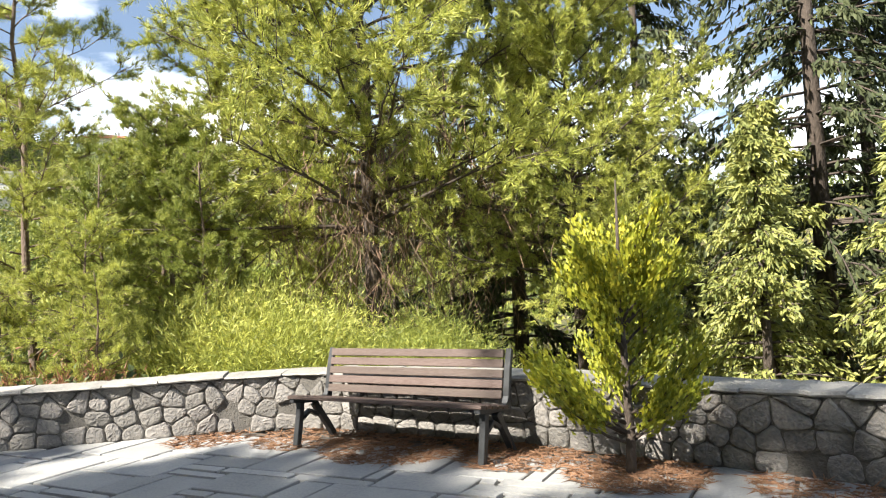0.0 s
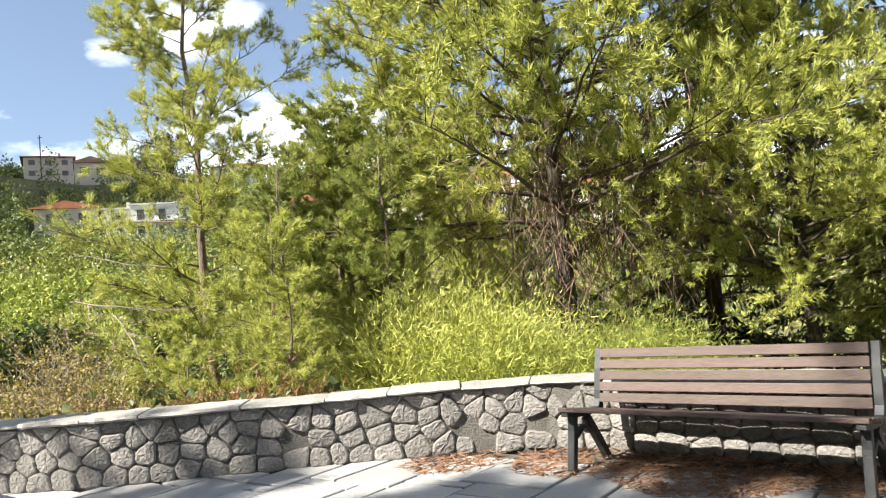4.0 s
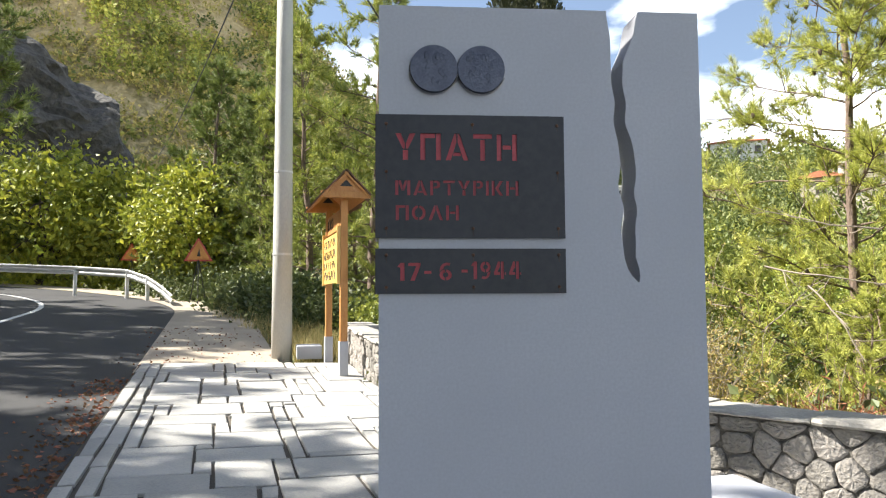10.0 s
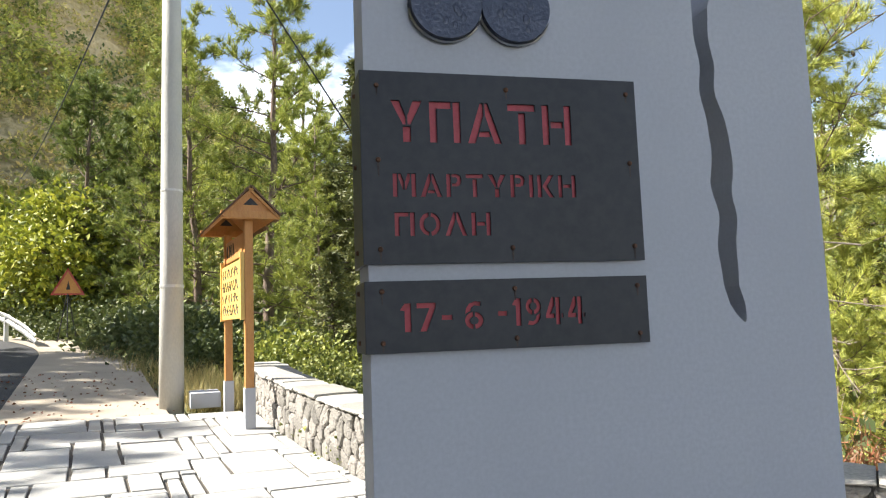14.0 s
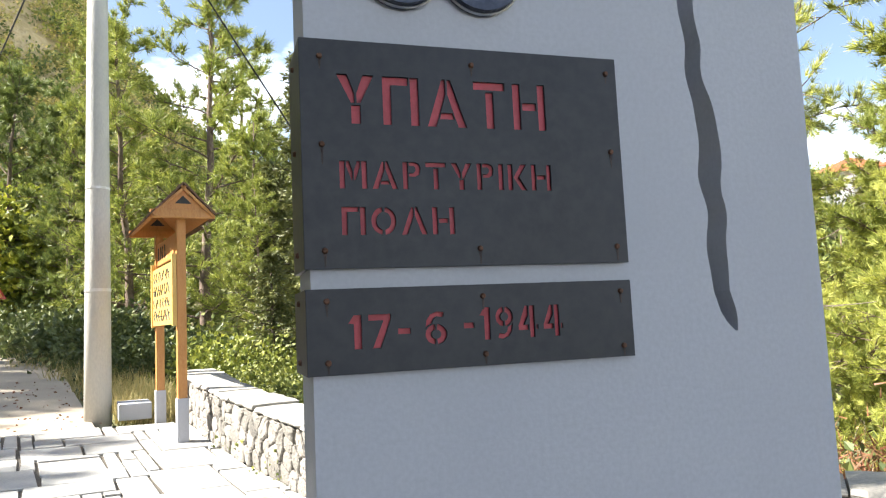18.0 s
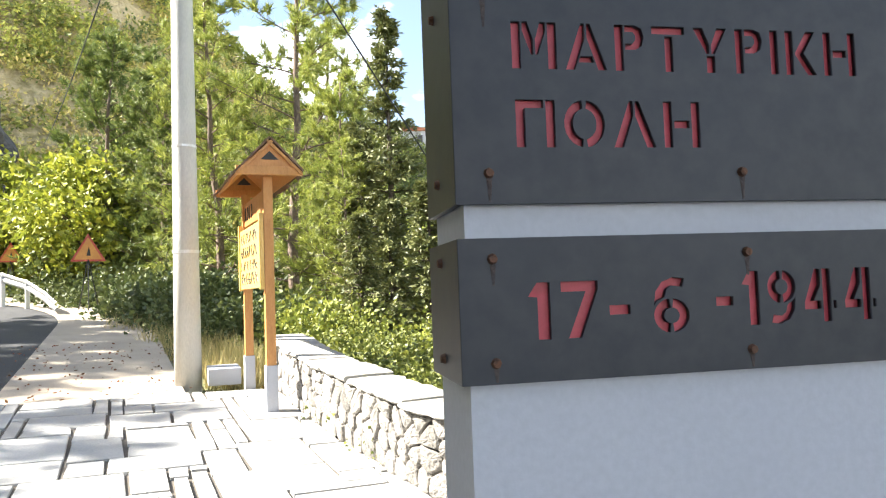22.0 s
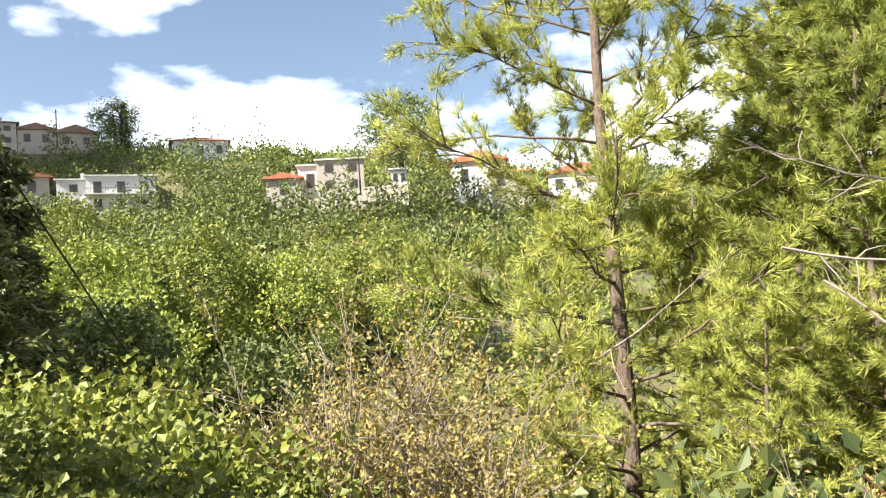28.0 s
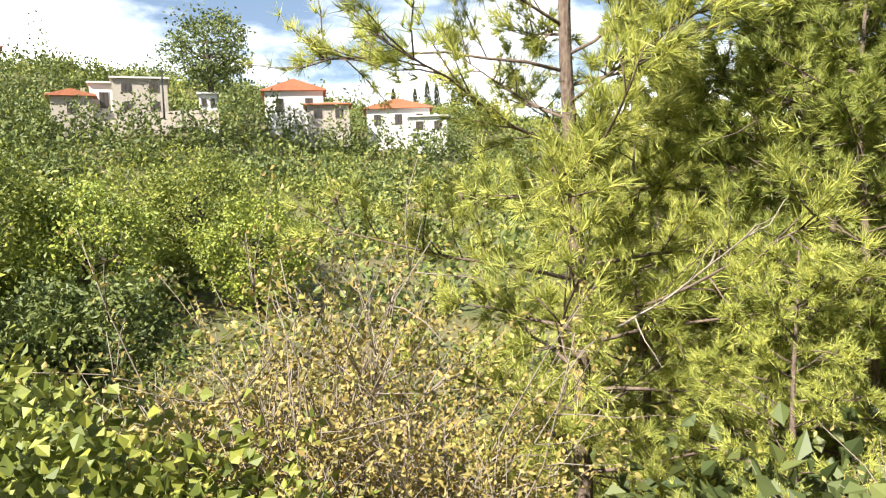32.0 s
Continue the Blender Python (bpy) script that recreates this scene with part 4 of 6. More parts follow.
def build_ledge():
    """White masonry seat behind the monument."""
    a, d = Vector((-6.25, 5.07)), Vector((0.905, -0.425))
    m = Matrix(((d.x, -d.y, 0, a.x), (d.y, d.x, 0, a.y), (0, 0, 1, 0), (0, 0, 0, 1)))
    e = thing("masonry_seat", m, "long masonry seat, half white plaster and half bare dark stone", "seat")
    part("white_body", boxed(0, 1.76, 0, 0.44, 0.03, 0.36, 0.006), M_WHITE, e)
    part("white_foot", boxed(-0.04, 1.76, -0.05, 0.49, 0.01, 0.075, 0.004), M_WHITE, e)
    part("stone_body", boxed(1.762, 3.85, 0.008, 0.43, 0.02, 0.325, 0.008), M_SEATSTONE, e, "bare dark stone half of the seat")
    t = 1.762
    for w in (0.66, 0.82, 0.62):
        part("seat_slab", boxed(t + 0.003, t + w - 0.003, -0.012, 0.452, 0.327, 0.362, 0.006), M_SEATTOP, e, "grey-green weathered stone slab")
        t += w


build_ledge()


# ---- bench ----
def build_bench():
    a, b = Vector((-1.29, 6.27)), Vector((0.40, 5.34))
    d = (b - a).normalized()
    n = Vector((-d.y, d.x))
    L = (b - a).length
    m = Matrix(((d.x, n.x, 0, a.x), (d.y, n.y, 0, a.y), (0, 0, 1, 0.03), (0, 0, 0, 1)))
    e = thing("park_bench", m, "weathered brown slatted park bench on dark cast iron legs", "bench")
    W = 0.028
    for x in (0.0, L):
        def bar(pts, w0, w1, name):
            bm = bmesh.new()
            rows = []
            for (y, z), w in zip(pts, np.linspace(w0, w1, len(pts))):
                rows.append((y, z, w))
            ring = []
            for i, (y, z, w) in enumerate(rows):
                j, k = max(0, i - 1), min(len(rows) - 1, i + 1)
                t = Vector((rows[k][0] - rows[j][0], rows[k][1] - rows[j][1])).normalized()
                nn = Vector((-t.y, t.x)) * w / 2
                ring.append([bm.verts.new((x + s, y + nn.x * q, z + nn.y * q)) for s, q in ((-W, -1), (-W, 1), (W, 1), (W, -1))])
            for r0, r1 in zip(ring[:-1], ring[1:]):
                for k in range(4):
                    bm.faces.new((r0[k], r0[(k + 1) % 4], r1[(k + 1) % 4], r1[k]))
            bm.faces.new(ring[0]), bm.faces.new(ring[-1])
            bmesh.ops.recalc_face_normals(bm, faces=bm.faces[:])
            bmesh.ops.bevel(bm, geom=bm.edges[:], offset=0.004, segments=1, affect="EDGES")
            return part(name, bm, M_IRON, e)
        bar([(-0.015, 0.0), (0.01, 0.12), (0.045, 0.28), (0.06, 0.40)], 0.055, 0.06, "leg")
        bar([(0.50, 0.0), (0.42, 0.12), (0.33, 0.24), (0.24, 0.36)], 0.055, 0.06, "leg")
        bar([(0.06, 0.24), (0.17, 0.30), (0.28, 0.24)], 0.035, 0.035, "brace")
        bar([(-0.05, 0.425), (0.05, 0.405), (0.22, 0.39), (0.40, 0.385), (0.45, 0.45)], 0.04, 0.045, "seat_rail")
        bar([(0.44, 0.36), (0.465, 0.52), (0.50, 0.68), (0.55, 0.835)], 0.05, 0.035, "back_post")
        bar([(-0.02, 0.0), (0.03, 0.005)], 0.03, 0.03, "foot")
    def slat(y, z, w, t, tilt, name):
        over = 0.045 if name == "seat_slat" else -0.03
        bm = boxed(-over, L + over, -w / 2, w / 2, -t / 2, t / 2, 0.006, Matrix.Translation((0, y, z)) @ pose(0, 0, 0, tilt))
        part(name, bm, M_BENCH, e)
    for k in range(5):
        slat(-0.02 + k * 0.092, 0.452 - 0.016 * k, 0.078, 0.03, -6, "seat_slat")
    for k in range(5):
        q = k / 4
        slat(0.43 + 0.075 * q, 0.47 + 0.33 * q, 0.03, 0.068, -14, "back_slat")


build_bench()


# ---- pole, block, kiosk ----
def build_pole():
    x, y = -14.79, 7.21
    z = gz(x)
    e = thing("utility_pole", pose(x, y, z), "tall pale concrete utility pole beside the road", "pole")
    part("shaft", tube_bm([(0, 0, -0.4), (0, 0, 2.0), (0.0, 0, 5), (0, 0, 9.0)], [0.175, 0.158, 0.138, 0.11], 14), M_CONCRETE, e, smooth=True)
    part("band", tube_bm([(0, 0, 1.66), (0, 0, 1.70)], [0.168, 0.168], 14), M_GALV, e)
    part("band", tube_bm([(0, 0, 3.05), (0, 0, 3.08)], [0.157, 0.157], 14), M_GALV, e)
    part("crossarm", boxed(-0.75, 0.75, -0.05, 0.05, 8.45, 8.55), M_GALV, e)
    b = thing("stone_block", pose(-14.42, 7.5, gz(-14.5) - 0.01, 0, 0, -28), "small white-washed concrete block at the pole's foot", "block")
    bm = boxed(-0.30, 0.30, -0.2, 0.2, 0, 0.21, 0.015)
    part("body", bm, M_WHITE, b)
    # stay cable from the pole into the valley
    top = Vector((x, y, z + 8.3))
    end = Vector((-15.7, 19.5, -2.6))
    pts = [tuple(top.lerp(end, q) - Vector((0, 0, 0.06 * 4 * q * (1 - q)))) for q in np.linspace(0, 1, 25)]
    tagged(obj("overhead_cable", tube_bm(pts, [0.016] * 25, 5), M_IRON), "taut dark stay cable from the pole into the valley", "cable")
    end = Vector((-52.0, 18.5, 11.0))
    pts = [tuple(top.lerp(end, q) - Vector((0, 0, 0.5 * 4 * q * (1 - q)))) for q in np.linspace(0, 1, 25)]
    tagged(obj("overhead_cable", tube_bm(pts, [0.02] * 25, 5), M_IRON), "thin dark overhead cable running along the road", "cable")


build_pole()


def build_kiosk():
    a, b = Vector((-13.85, 7.52)), Vector((-12.47, 6.89))
    d = (b - a).normalized()
    n = Vector((-d.y, d.x))
    L = (b - a).length
    z = gz(-12.9)
    m = Matrix(((d.x, n.x, 0, a.x), (d.y, n.y, 0, a.y), (0, 0, 1, z), (0, 0, 0, 1)))
    e = thing("information_kiosk", m, "varnished wooden notice board under a small shingled gable roof", "notice board")
    for x in (0.0, L):
        part("post", boxed(x - 0.05, x + 0.05, -0.05, 0.05, 0.45, 2.46, 0.006), M_PINEWOOD, e)
        part("post_foot", boxed(x - 0.062, x + 0.062, -0.062, 0.062, -0.02, 0.46, 0.006), M_WHITE, e, "white-painted post foot")
    bd = part("board", boxed(0.03, L - 0.03, -0.085, -0.06, 1.28, 1.99, 0.004), M_PANEL, e, "yellow varnished board")
    for x in (-0.01, L + 0.01):
        part("board_batten", boxed(x - 0.03, x + 0.03, -0.10, -0.052, 1.26, 2.07, 0.004), M_PANEL, bd)
    part("sign_panel", boxed(0.05, L - 0.05, -0.03, 0.0, 2.05, 2.33, 0.004), M_PINEWOOD, e)
    rng = random.Random(3)
    # unreadable carved characters as short bent strokes
    for zz, hh, cnt in ((1.82, 0.11, 7), (1.65, 0.12, 8), (1.50, 0.10, 6), (1.34, 0.12, 7)):
        for k in range(cnt):
            x = 0.12 + (L - 0.28) * k / cnt
            w = (L - 0.28) / cnt * 0.62
            mid = (x + w * rng.uniform(0.1, 0.9), -0.0865, zz + hh * rng.uniform(0.35, 0.65))
            pts = [(x + rng.choice((0, w)), -0.0865, zz), mid, (x + rng.choice((0, w)), -0.0865, zz + hh)]
            part("carved_mark", tube_bm(pts, [0.010] * 3, 5), M_IRON, bd)
            if rng.random() < 0.6:
                part("carved_mark", tube_bm([(x, -0.0865, mid[2]), (x + w, -0.0865, mid[2] + rng.uniform(-0.02, 0.02))], [0.009, 0.009], 5), M_IRON, bd)
    for k in range(4):
        x = 0.2 + 0.15 * k
        part("carved_mark", tube_bm([(x, -0.032, 2.11), (x + (0.03 if k % 2 else -0.03), -0.032, 2.19), (x, -0.032, 2.27)], [0.010, 0.010, 0.010], 5), M_IRON, e)
    # roof: the ridge runs along the board, gables at both ends
    zr, ze, hw = 2.83, 2.50, 0.345
    x0r, x1r = -0.2, L + 0.24
    slope = math.hypot(hw, zr - ze)
    ang = math.degrees(math.atan2(zr - ze, hw))
    swap = Matrix(((0, 1, 0, 0), (1, 0, 0, 0), (0, 0, 1, 0), (0, 0, 0, 1)))

    def across(outline, x0, x1):
        bm = prism(outline, x0, x1)
        bmesh.ops.transform(bm, matrix=swap, verts=bm.verts[:])
        bmesh.ops.reverse_faces(bm, faces=bm.faces[:])
        return bm

    for x in (x0r + 0.06, x1r - 0.06):
        g = part("gable", across([(-hw * 0.95, ze + 0.02), (hw * 0.95, ze + 0.02), (0, zr - 0.03)], x - 0.015, x + 0.015), M_PINEWOOD, e)
        part("gable_vent", across([(-0.09, ze + 0.11), (0.09, ze + 0.11), (0, ze + 0.20)], x - 0.02, x + 0.02), M_BLACK, g)
        part("tie_beam", boxed(x - 0.03, x + 0.03, -hw, hw, ze - 0.05, ze + 0.04, 0.005), M_PINEWOOD, e)
    for s in (-1, 1):
        mm = Matrix.Translation((0, 0, zr)) @ pose(0, 0, 0, -s * ang)
        deck = part("roof_deck", boxed(x0r, x1r, min(0, s * slope), max(0, s * slope), -0.05, -0.02, 0.003, mm), M_PINEWOOD, e)
        for r in range(5):
            for c in range(9):
                y0 = s * slope * (r / 5)
                y1 = s * (slope * (r + 1) / 5 + 0.05)
                xx = x0r - 0.02 + (x1r - x0r + 0.04) * (c + (0.0 if r % 2 else 0.06)) / 9
                bm = boxed(xx, xx + (x1r - x0r) / 9 - 0.012, min(y0, y1), max(y0, y1), 0.0, 0.02, 0.0, mm @ pose(0, 0, 0, -s * 2.2, 0, rng.uniform(-1.5, 1.5)))
                part("shingle", bm, M_SHINGLE, deck)


build_kiosk()


def build_rail():
    e = thing("guard_rail", pose(0, 0, 0), "galvanised steel crash barrier round the bend, its end bent down", "guard rail")
    line = [(-27.4, 10.2, 0.16), (-28.8, 10.4, 0.38), (-30.4, 10.45, 0.66), (-31.8, 10.2, 0.86), (-33.6, 8.9, 0.90), (-35.4, 6.4, 0.90), (-36.8, 3.0, 0.90), (-37.5, -1, 0.90), (-37.4, -6, 0.90), (-36.5, -11, 0.90)]
    prof = [(0.0, -0.155), (0.045, -0.12), (0.045, -0.06), (0.0, 0.0), (0.045, 0.06), (0.045, 0.12), (0.0, 0.155)]
    bm = bmesh.new()
    prev = None
    for i, (x, y, h) in enumerate(line):
        j, k = max(0, i - 1), min(len(line) - 1, i + 1)
        t = Vector((line[k][0] - line[j][0], line[k][1] - line[j][1])).normalized()
        o = Vector((-t.y, t.x))
        z = gz(x) + h
        row = [bm.verts.new((x + o.x * f, y + o.y * f, z + q)) for f, q in prof]
        if prev:
            for a in range(len(prof) - 1):
                bm.faces.new((prev[a], prev[a + 1], row[a + 1], row[a]))
        prev = row
    r = bmesh.ops.solidify(bm, geom=bm.faces[:], thickness=0.006)
    part("beam", bm, M_GALV, e)
    for x, y, h in line[2:]:
        z = gz(x)
        part("post", boxed(x - 0.05, x + 0.05, y - 0.06, y + 0.06, z - 0.2, z + h + 0.1), M_GALV, e)


build_rail()


def build_sign(x, y, h, size, turn):
    z = gz(x) - 0.05
    e = thing("warning_sign", pose(x, y, z, 0, 0, turn), "triangular orange warning sign with a red border on legs", "road sign", "road signs")
    tri = lambda r: [(-r * 0.866, -r / 2), (r * 0.866, -r / 2), (0, r)]
    part("plate", prism([(a, b + h) for a, b in tri(size)], -0.015, 0.0), M_SIGN_RED, e)
    part("face", prism([(a, b + h) for a, b in tri(size * 0.8)], -0.02, -0.016), M_SIGN_BACK, e)
    part("symbol", prism([(-0.05, h - size * 0.2), (0.07, h - size * 0.2), (0.02, h + size * 0.3)], -0.025, -0.021), M_BLACK, e)
    for s in (-1, 1):
        part("leg", tube_bm([(0, 0.01, h - size * 0.3), (s * 0.28, 0.3, 0)], [0.02, 0.02], 6), M_IRON, e)
    part("leg", tube_bm([(0, 0.01, h - size * 0.3), (0, -0.25, 0)], [0.02, 0.02], 6), M_IRON, e)


build_sign(-28.5, 11.5, 1.75, 0.56, 68)
build_sign(-37.5, 12.2, 1.6, 0.52, 72)


# ---- village ----
M_PLASTER = material("white house plaster", (0.62, 0.61, 0.585), (0.53, 0.52, 0.50), (0.68, 0.67, 0.65), 0.4, 4, 0.8, bump=0.0)
M_TAN = material("bare grey-brown masonry", (0.42, 0.37, 0.31), (0.34, 0.30, 0.26), (0.48, 0.43, 0.36), 0.6, 4, 0.9, bump=0.0)
M_TILE = material("red clay roof tiles", (0.45, 0.16, 0.08), (0.36, 0.12, 0.06), (0.52, 0.22, 0.12), 0.8, 5, 0.85, bump=0.2)
M_TILE_B = material("brown clay roof tiles", (0.26, 0.15, 0.11), (0.20, 0.12, 0.09), (0.32, 0.20, 0.14), 0.8, 5, 0.85, bump=0.2)
M_DARKWIN = material("dark shuttered window", (0.05, 0.04, 0.035), (0.07, 0.055, 0.045), None, 2, 9, 0.4)
M_WINGLASS = material("window glass", (0.04, 0.05, 0.06), (0.06, 0.07, 0.08), None, 2, 9, 0.08, bump=0.0)


def house(x, y, z, w, d, h, turn, label, wall_mat, roof_mat, roof="gable", storeys=2, bays=3, balcony=False, ridge=1.3):
    """A small house: walls with recessed openings, tiled roof with eaves, shutters, balcony."""
    e = thing("house", pose(x, y, z, 0, 0, turn), label, "house", "houses of the hill village")
    body = part("wall", boxed(-w / 2, w / 2, 0, d, -3.4, h, 0.02), wall_mat, e)
    sh = h / storeys
    for s in range(storeys):
        for b in range(bays):
            cx = -w / 2 + w * (b + 0.5) / bays
            ww, wh = min(1.1, w / bays * 0.5), sh * (0.62 if balcony and s == storeys - 1 else 0.45)
            z0 = s * sh + (0.25 if balcony and s == storeys - 1 else sh * 0.3)
            win = part("window", boxed(cx - ww / 2 - 0.08, cx + ww / 2 + 0.08, -0.06, 0.02, z0 - 0.08, z0 + wh + 0.08, 0.0), wall_mat, e)
            part("pane", boxed(cx - ww / 2, cx + ww / 2, -0.09, -0.062, z0, z0 + wh, 0.0), M_WINGLASS, win)
            for q in (-1, 1):
                part("shutter", boxed(cx + q * ww * 0.27 - ww * 0.2, cx + q * ww * 0.27 + ww * 0.2, -0.13, -0.092, z0, z0 + wh, 0.0), M_DARKWIN, win)
    if balcony:
        zb = (storeys - 1) * sh
        bal = part("balcony", boxed(-w / 2 - 0.2, w / 2 + 0.1, -1.3, 0.0, zb - 0.12, zb + 0.06, 0.0), M_PLASTER, e)
        part("balcony_rail", boxed(-w / 2 - 0.2, w / 2 + 0.1, -1.3, -1.26, zb + 0.8, zb + 0.86, 0.0), M_IRON, bal)
        for k in range(int(w * 3)):
            xx = -w / 2 + w * k / (w * 3)
            part("baluster", boxed(xx, xx + 0.03, -1.29, -1.27, zb + 0.06, zb + 0.8, 0.0), M_IRON, bal)
    o = 0.55
    if roof == "gable":
        ro = part("roof", prism([(-w / 2 - o, h), (w / 2 + o, h), (w / 2 + o * 0.9, h + 0.16), (0, h + ridge), (-w / 2 - o * 0.9, h + 0.16)], -o, d + o), roof_mat, e)
    elif roof == "hip":
        bm = bmesh.new()
        lo = [bm.verts.new(v) for v in ((-w / 2 - o, -o, h), (w / 2 + o, -o, h), (w / 2 + o, d + o, h), (-w / 2 - o, d + o, h))]
        up = [bm.verts.new((v.co.x, v.co.y, h + 0.15)) for v in lo]
        r = [bm.verts.new((-w / 2 + d / 2, d / 2, h + ridge)), bm.verts.new((w / 2 - d / 2, d / 2, h + ridge))] if w > d else [bm.verts.new((0, d / 2, h + ridge)), bm.verts.new((0.01, d / 2, h + ridge))]
        for k in range(4):
            bm.faces.new((lo[k], lo[(k + 1) % 4], up[(k + 1) % 4], up[k]))
        bm.faces.new((up[0], up[1], r[1], r[0])), bm.faces.new((up[1], up[2], r[1])), bm.faces.new((up[2], up[3], r[0], r[1])), bm.faces.new((up[3], up[0], r[0]))
        bm.faces.new(lo[::-1])
        bmesh.ops.recalc_face_normals(bm, faces=bm.faces[:])
        ro = part("roof", bm, roof_mat, e)
    else:
        ro = part("roof", boxed(-w / 2 - 0.3, w / 2 + 0.3, -0.4, d + 0.3, h, h + 0.22, 0.0), M_PLASTER, e)
    part("chimney", boxed(w * 0.2, w * 0.2 + 0.5, d * 0.5, d * 0.5 + 0.5, h, h + ridge + 0.6, 0.0), wall_mat, ro)
    return e


house(-70.0, 106.0, 15.2, 9.6, 8, 5.4, 32, "white two-storey house with dark shutters and a long balcony", M_PLASTER, M_TILE, "flat", 2, 3, True, 0.4)
house(-76.0, 103.5, 15.2, 4.5, 7, 5.0, 32, "white side wing of a village house", M_PLASTER, M_TILE, "flat", 2, 1, False, 1.0)
house(-82.5, 99.5, 17.5, 9, 8, 3.2, 36, "low house with a long orange tiled roof", M_TAN, M_TILE, "gable", 1, 2, False, 1.2)
house(-73.0, 139.0, 28.6, 10.5, 9, 3.6, 27, "pale house under a broad red hipped roof on the hilltop", M_PLASTER, M_TILE, "hip", 1, 3, False, 1.6)
house(-93.0, 130.0, 31.0, 7, 7, 2.9, 34, "grey-brown gabled stone house", M_TAN, M_TILE_B, "gable", 1, 2, False, 1.6)
house(-98.5, 126.5, 31.2, 6, 7, 3.2, 36, "grey-brown stone house under a brown roof", M_TAN, M_TILE_B, "gable", 1, 2, False, 1.3)
house(-104, 121.5, 31.2, 8.5, 8, 4.2, 40, "pale hilltop house with small windows", M_TAN, M_TILE_B, "hip", 2, 3, False, 1.2)
house(-113, 112, 31.5, 7, 8, 3.6, 42, "pale hilltop house under a brown roof", M_PLASTER, M_TILE, "gable", 1, 2, False, 1.2)
house(-36.0, 104.8, 15.2, 6.6, 7, 4.6, 14, "roofless grey masonry house with plastered pillars", M_TAN, M_TILE_B, "flat", 2, 2, False, 0.2)
house(-41.0, 106.5, 15.0, 3.4, 6, 4.6, 14, "white plastered end of a village house", M_PLASTER, M_TILE, "flat", 1, 1, False, 0.6)
house(-44.0, 103.5, 14.6, 4.8, 6, 3.0, 16, "small house with a red tiled roof", M_TAN, M_TILE, "gable", 1, 1, False, 0.9)
house(-17.5, 117.0, 15.4, 8.5, 9, 4.4, 4, "white house with stepped orange tiled roofs", M_PLASTER, M_TILE, "gable", 1, 2, False, 1.7)
house(-12.5, 114.0, 14.6, 6, 7, 2.6, 4, "low annex with an orange tiled roof", M_TAN, M_TILE, "hip", 1, 2, False, 0.9)
house(-2.2, 117.5, 13.5, 9.5, 9, 3.4, -2, "white house with a shallow tiled gable roof", M_PLASTER, M_TILE, "gable", 1, 3, False, 1.5)
house(2.0, 114.5, 12.6, 5.5, 6, 2.6, -2, "white flat-roofed annex of a house", M_PLASTER, M_TILE, "flat", 1, 2, False, 0.3)
house(-27.6, 104.5, 15.4, 2.2, 4, 2.2, 10, "small white shed under the big tree", M_PLASTER, M_TILE_B, "flat", 1, 2, False, 0.3)


def build_terrace_wall():
    bm = bmesh.new()
    pts = [(-47, 101, 13.2), (-42, 101.6, 13.9), (-37, 101.8, 14.7), (-31, 102.2, 15.4), (-26, 102.4, 15.4)]
    rows = []
    for x, y, z in pts:
        rows.append([bm.verts.new(v) for v in ((x, y, z - 2.2), (x, y, z - 0.1), (x, y + 0.4, z - 0.1), (x, y + 0.4, z - 2.2))])
    for a, b in zip(rows[:-1], rows[1:]):
        for k in range(4):
            bm.faces.new((a[k], b[k], b[(k + 1) % 4], a[(k + 1) % 4]))
    bmesh.ops.recalc_face_normals(bm, faces=bm.faces[:])
    tagged(obj("retaining_wall", bm, M_TAN), "grey-brown masonry retaining wall below the village", "wall", kind="structure")
    for x, y, z, h in ((-32.2, 100.5, 15.0, 5.3), (-95.5, 128, 32, 6.2), (-103.5, 119, 32, 7.2)):
        e = thing("village_pole", pose(x, y, z), "thin dark utility pole among the village houses", "pole", "village poles")
        part("shaft", tube_bm([(0, 0, -1), (0, 0, h)], [0.13, 0.09], 7), M_IRON, e)
        part("crossarm", boxed(-0.5, 0.5, -0.04, 0.04, h - 0.5, h - 0.42, 0.0), M_IRON, e)
    e = thing("road_pole", pose(-44.4, 7.4, gz(-44.4)), "slim pale pole at the roadside bend", "pole")
    part("shaft", tube_bm([(0, 0, -0.3), (0, 0, 5.2)], [0.12, 0.09], 8), M_CONCRETE, e)


build_terrace_wall()


# ---- cliff and far woods ----
def build_cliff():
    rng = np.random.default_rng(4)
    n, m = 60, 30
    V = []
    for j in range(m):
        for i in range(n):
            u, v = i / (n - 1), j / (m - 1)
            x = -72 + 10 * u + 3 * math.sin(u * 5)
            y = -14 + 36 * u
            zt = 5 + (31 - 15 * u ** 1.5) * v
            nn = noise.noise((u * 9, v * 6, 1.3)) * 3.2 + noise.noise((u * 30, v * 22, 4.1)) * 1.1
            V.append((x - 10 * v + nn, y + nn * 0.3, zt + noise.noise((u * 14, v * 3, 9)) * 1.5))
    F = [(j * n + i, j * n + i + 1, (j + 1) * n + i + 1, (j + 1) * n + i) for j in range(m - 1) for i in range(n - 1)]
    mat = material("grey limestone cliff", (0.065, 0.063, 0.06), (0.035, 0.034, 0.032), (0.12, 0.11, 0.095), 0.25, 2.2, 0.95, bump=0.8, dist=0.6)
    tagged(new("cliff", mesh_np("cliff", V, F, mat)), "rugged grey rock face above the road", "cliff", kind="structure")


build_cliff()


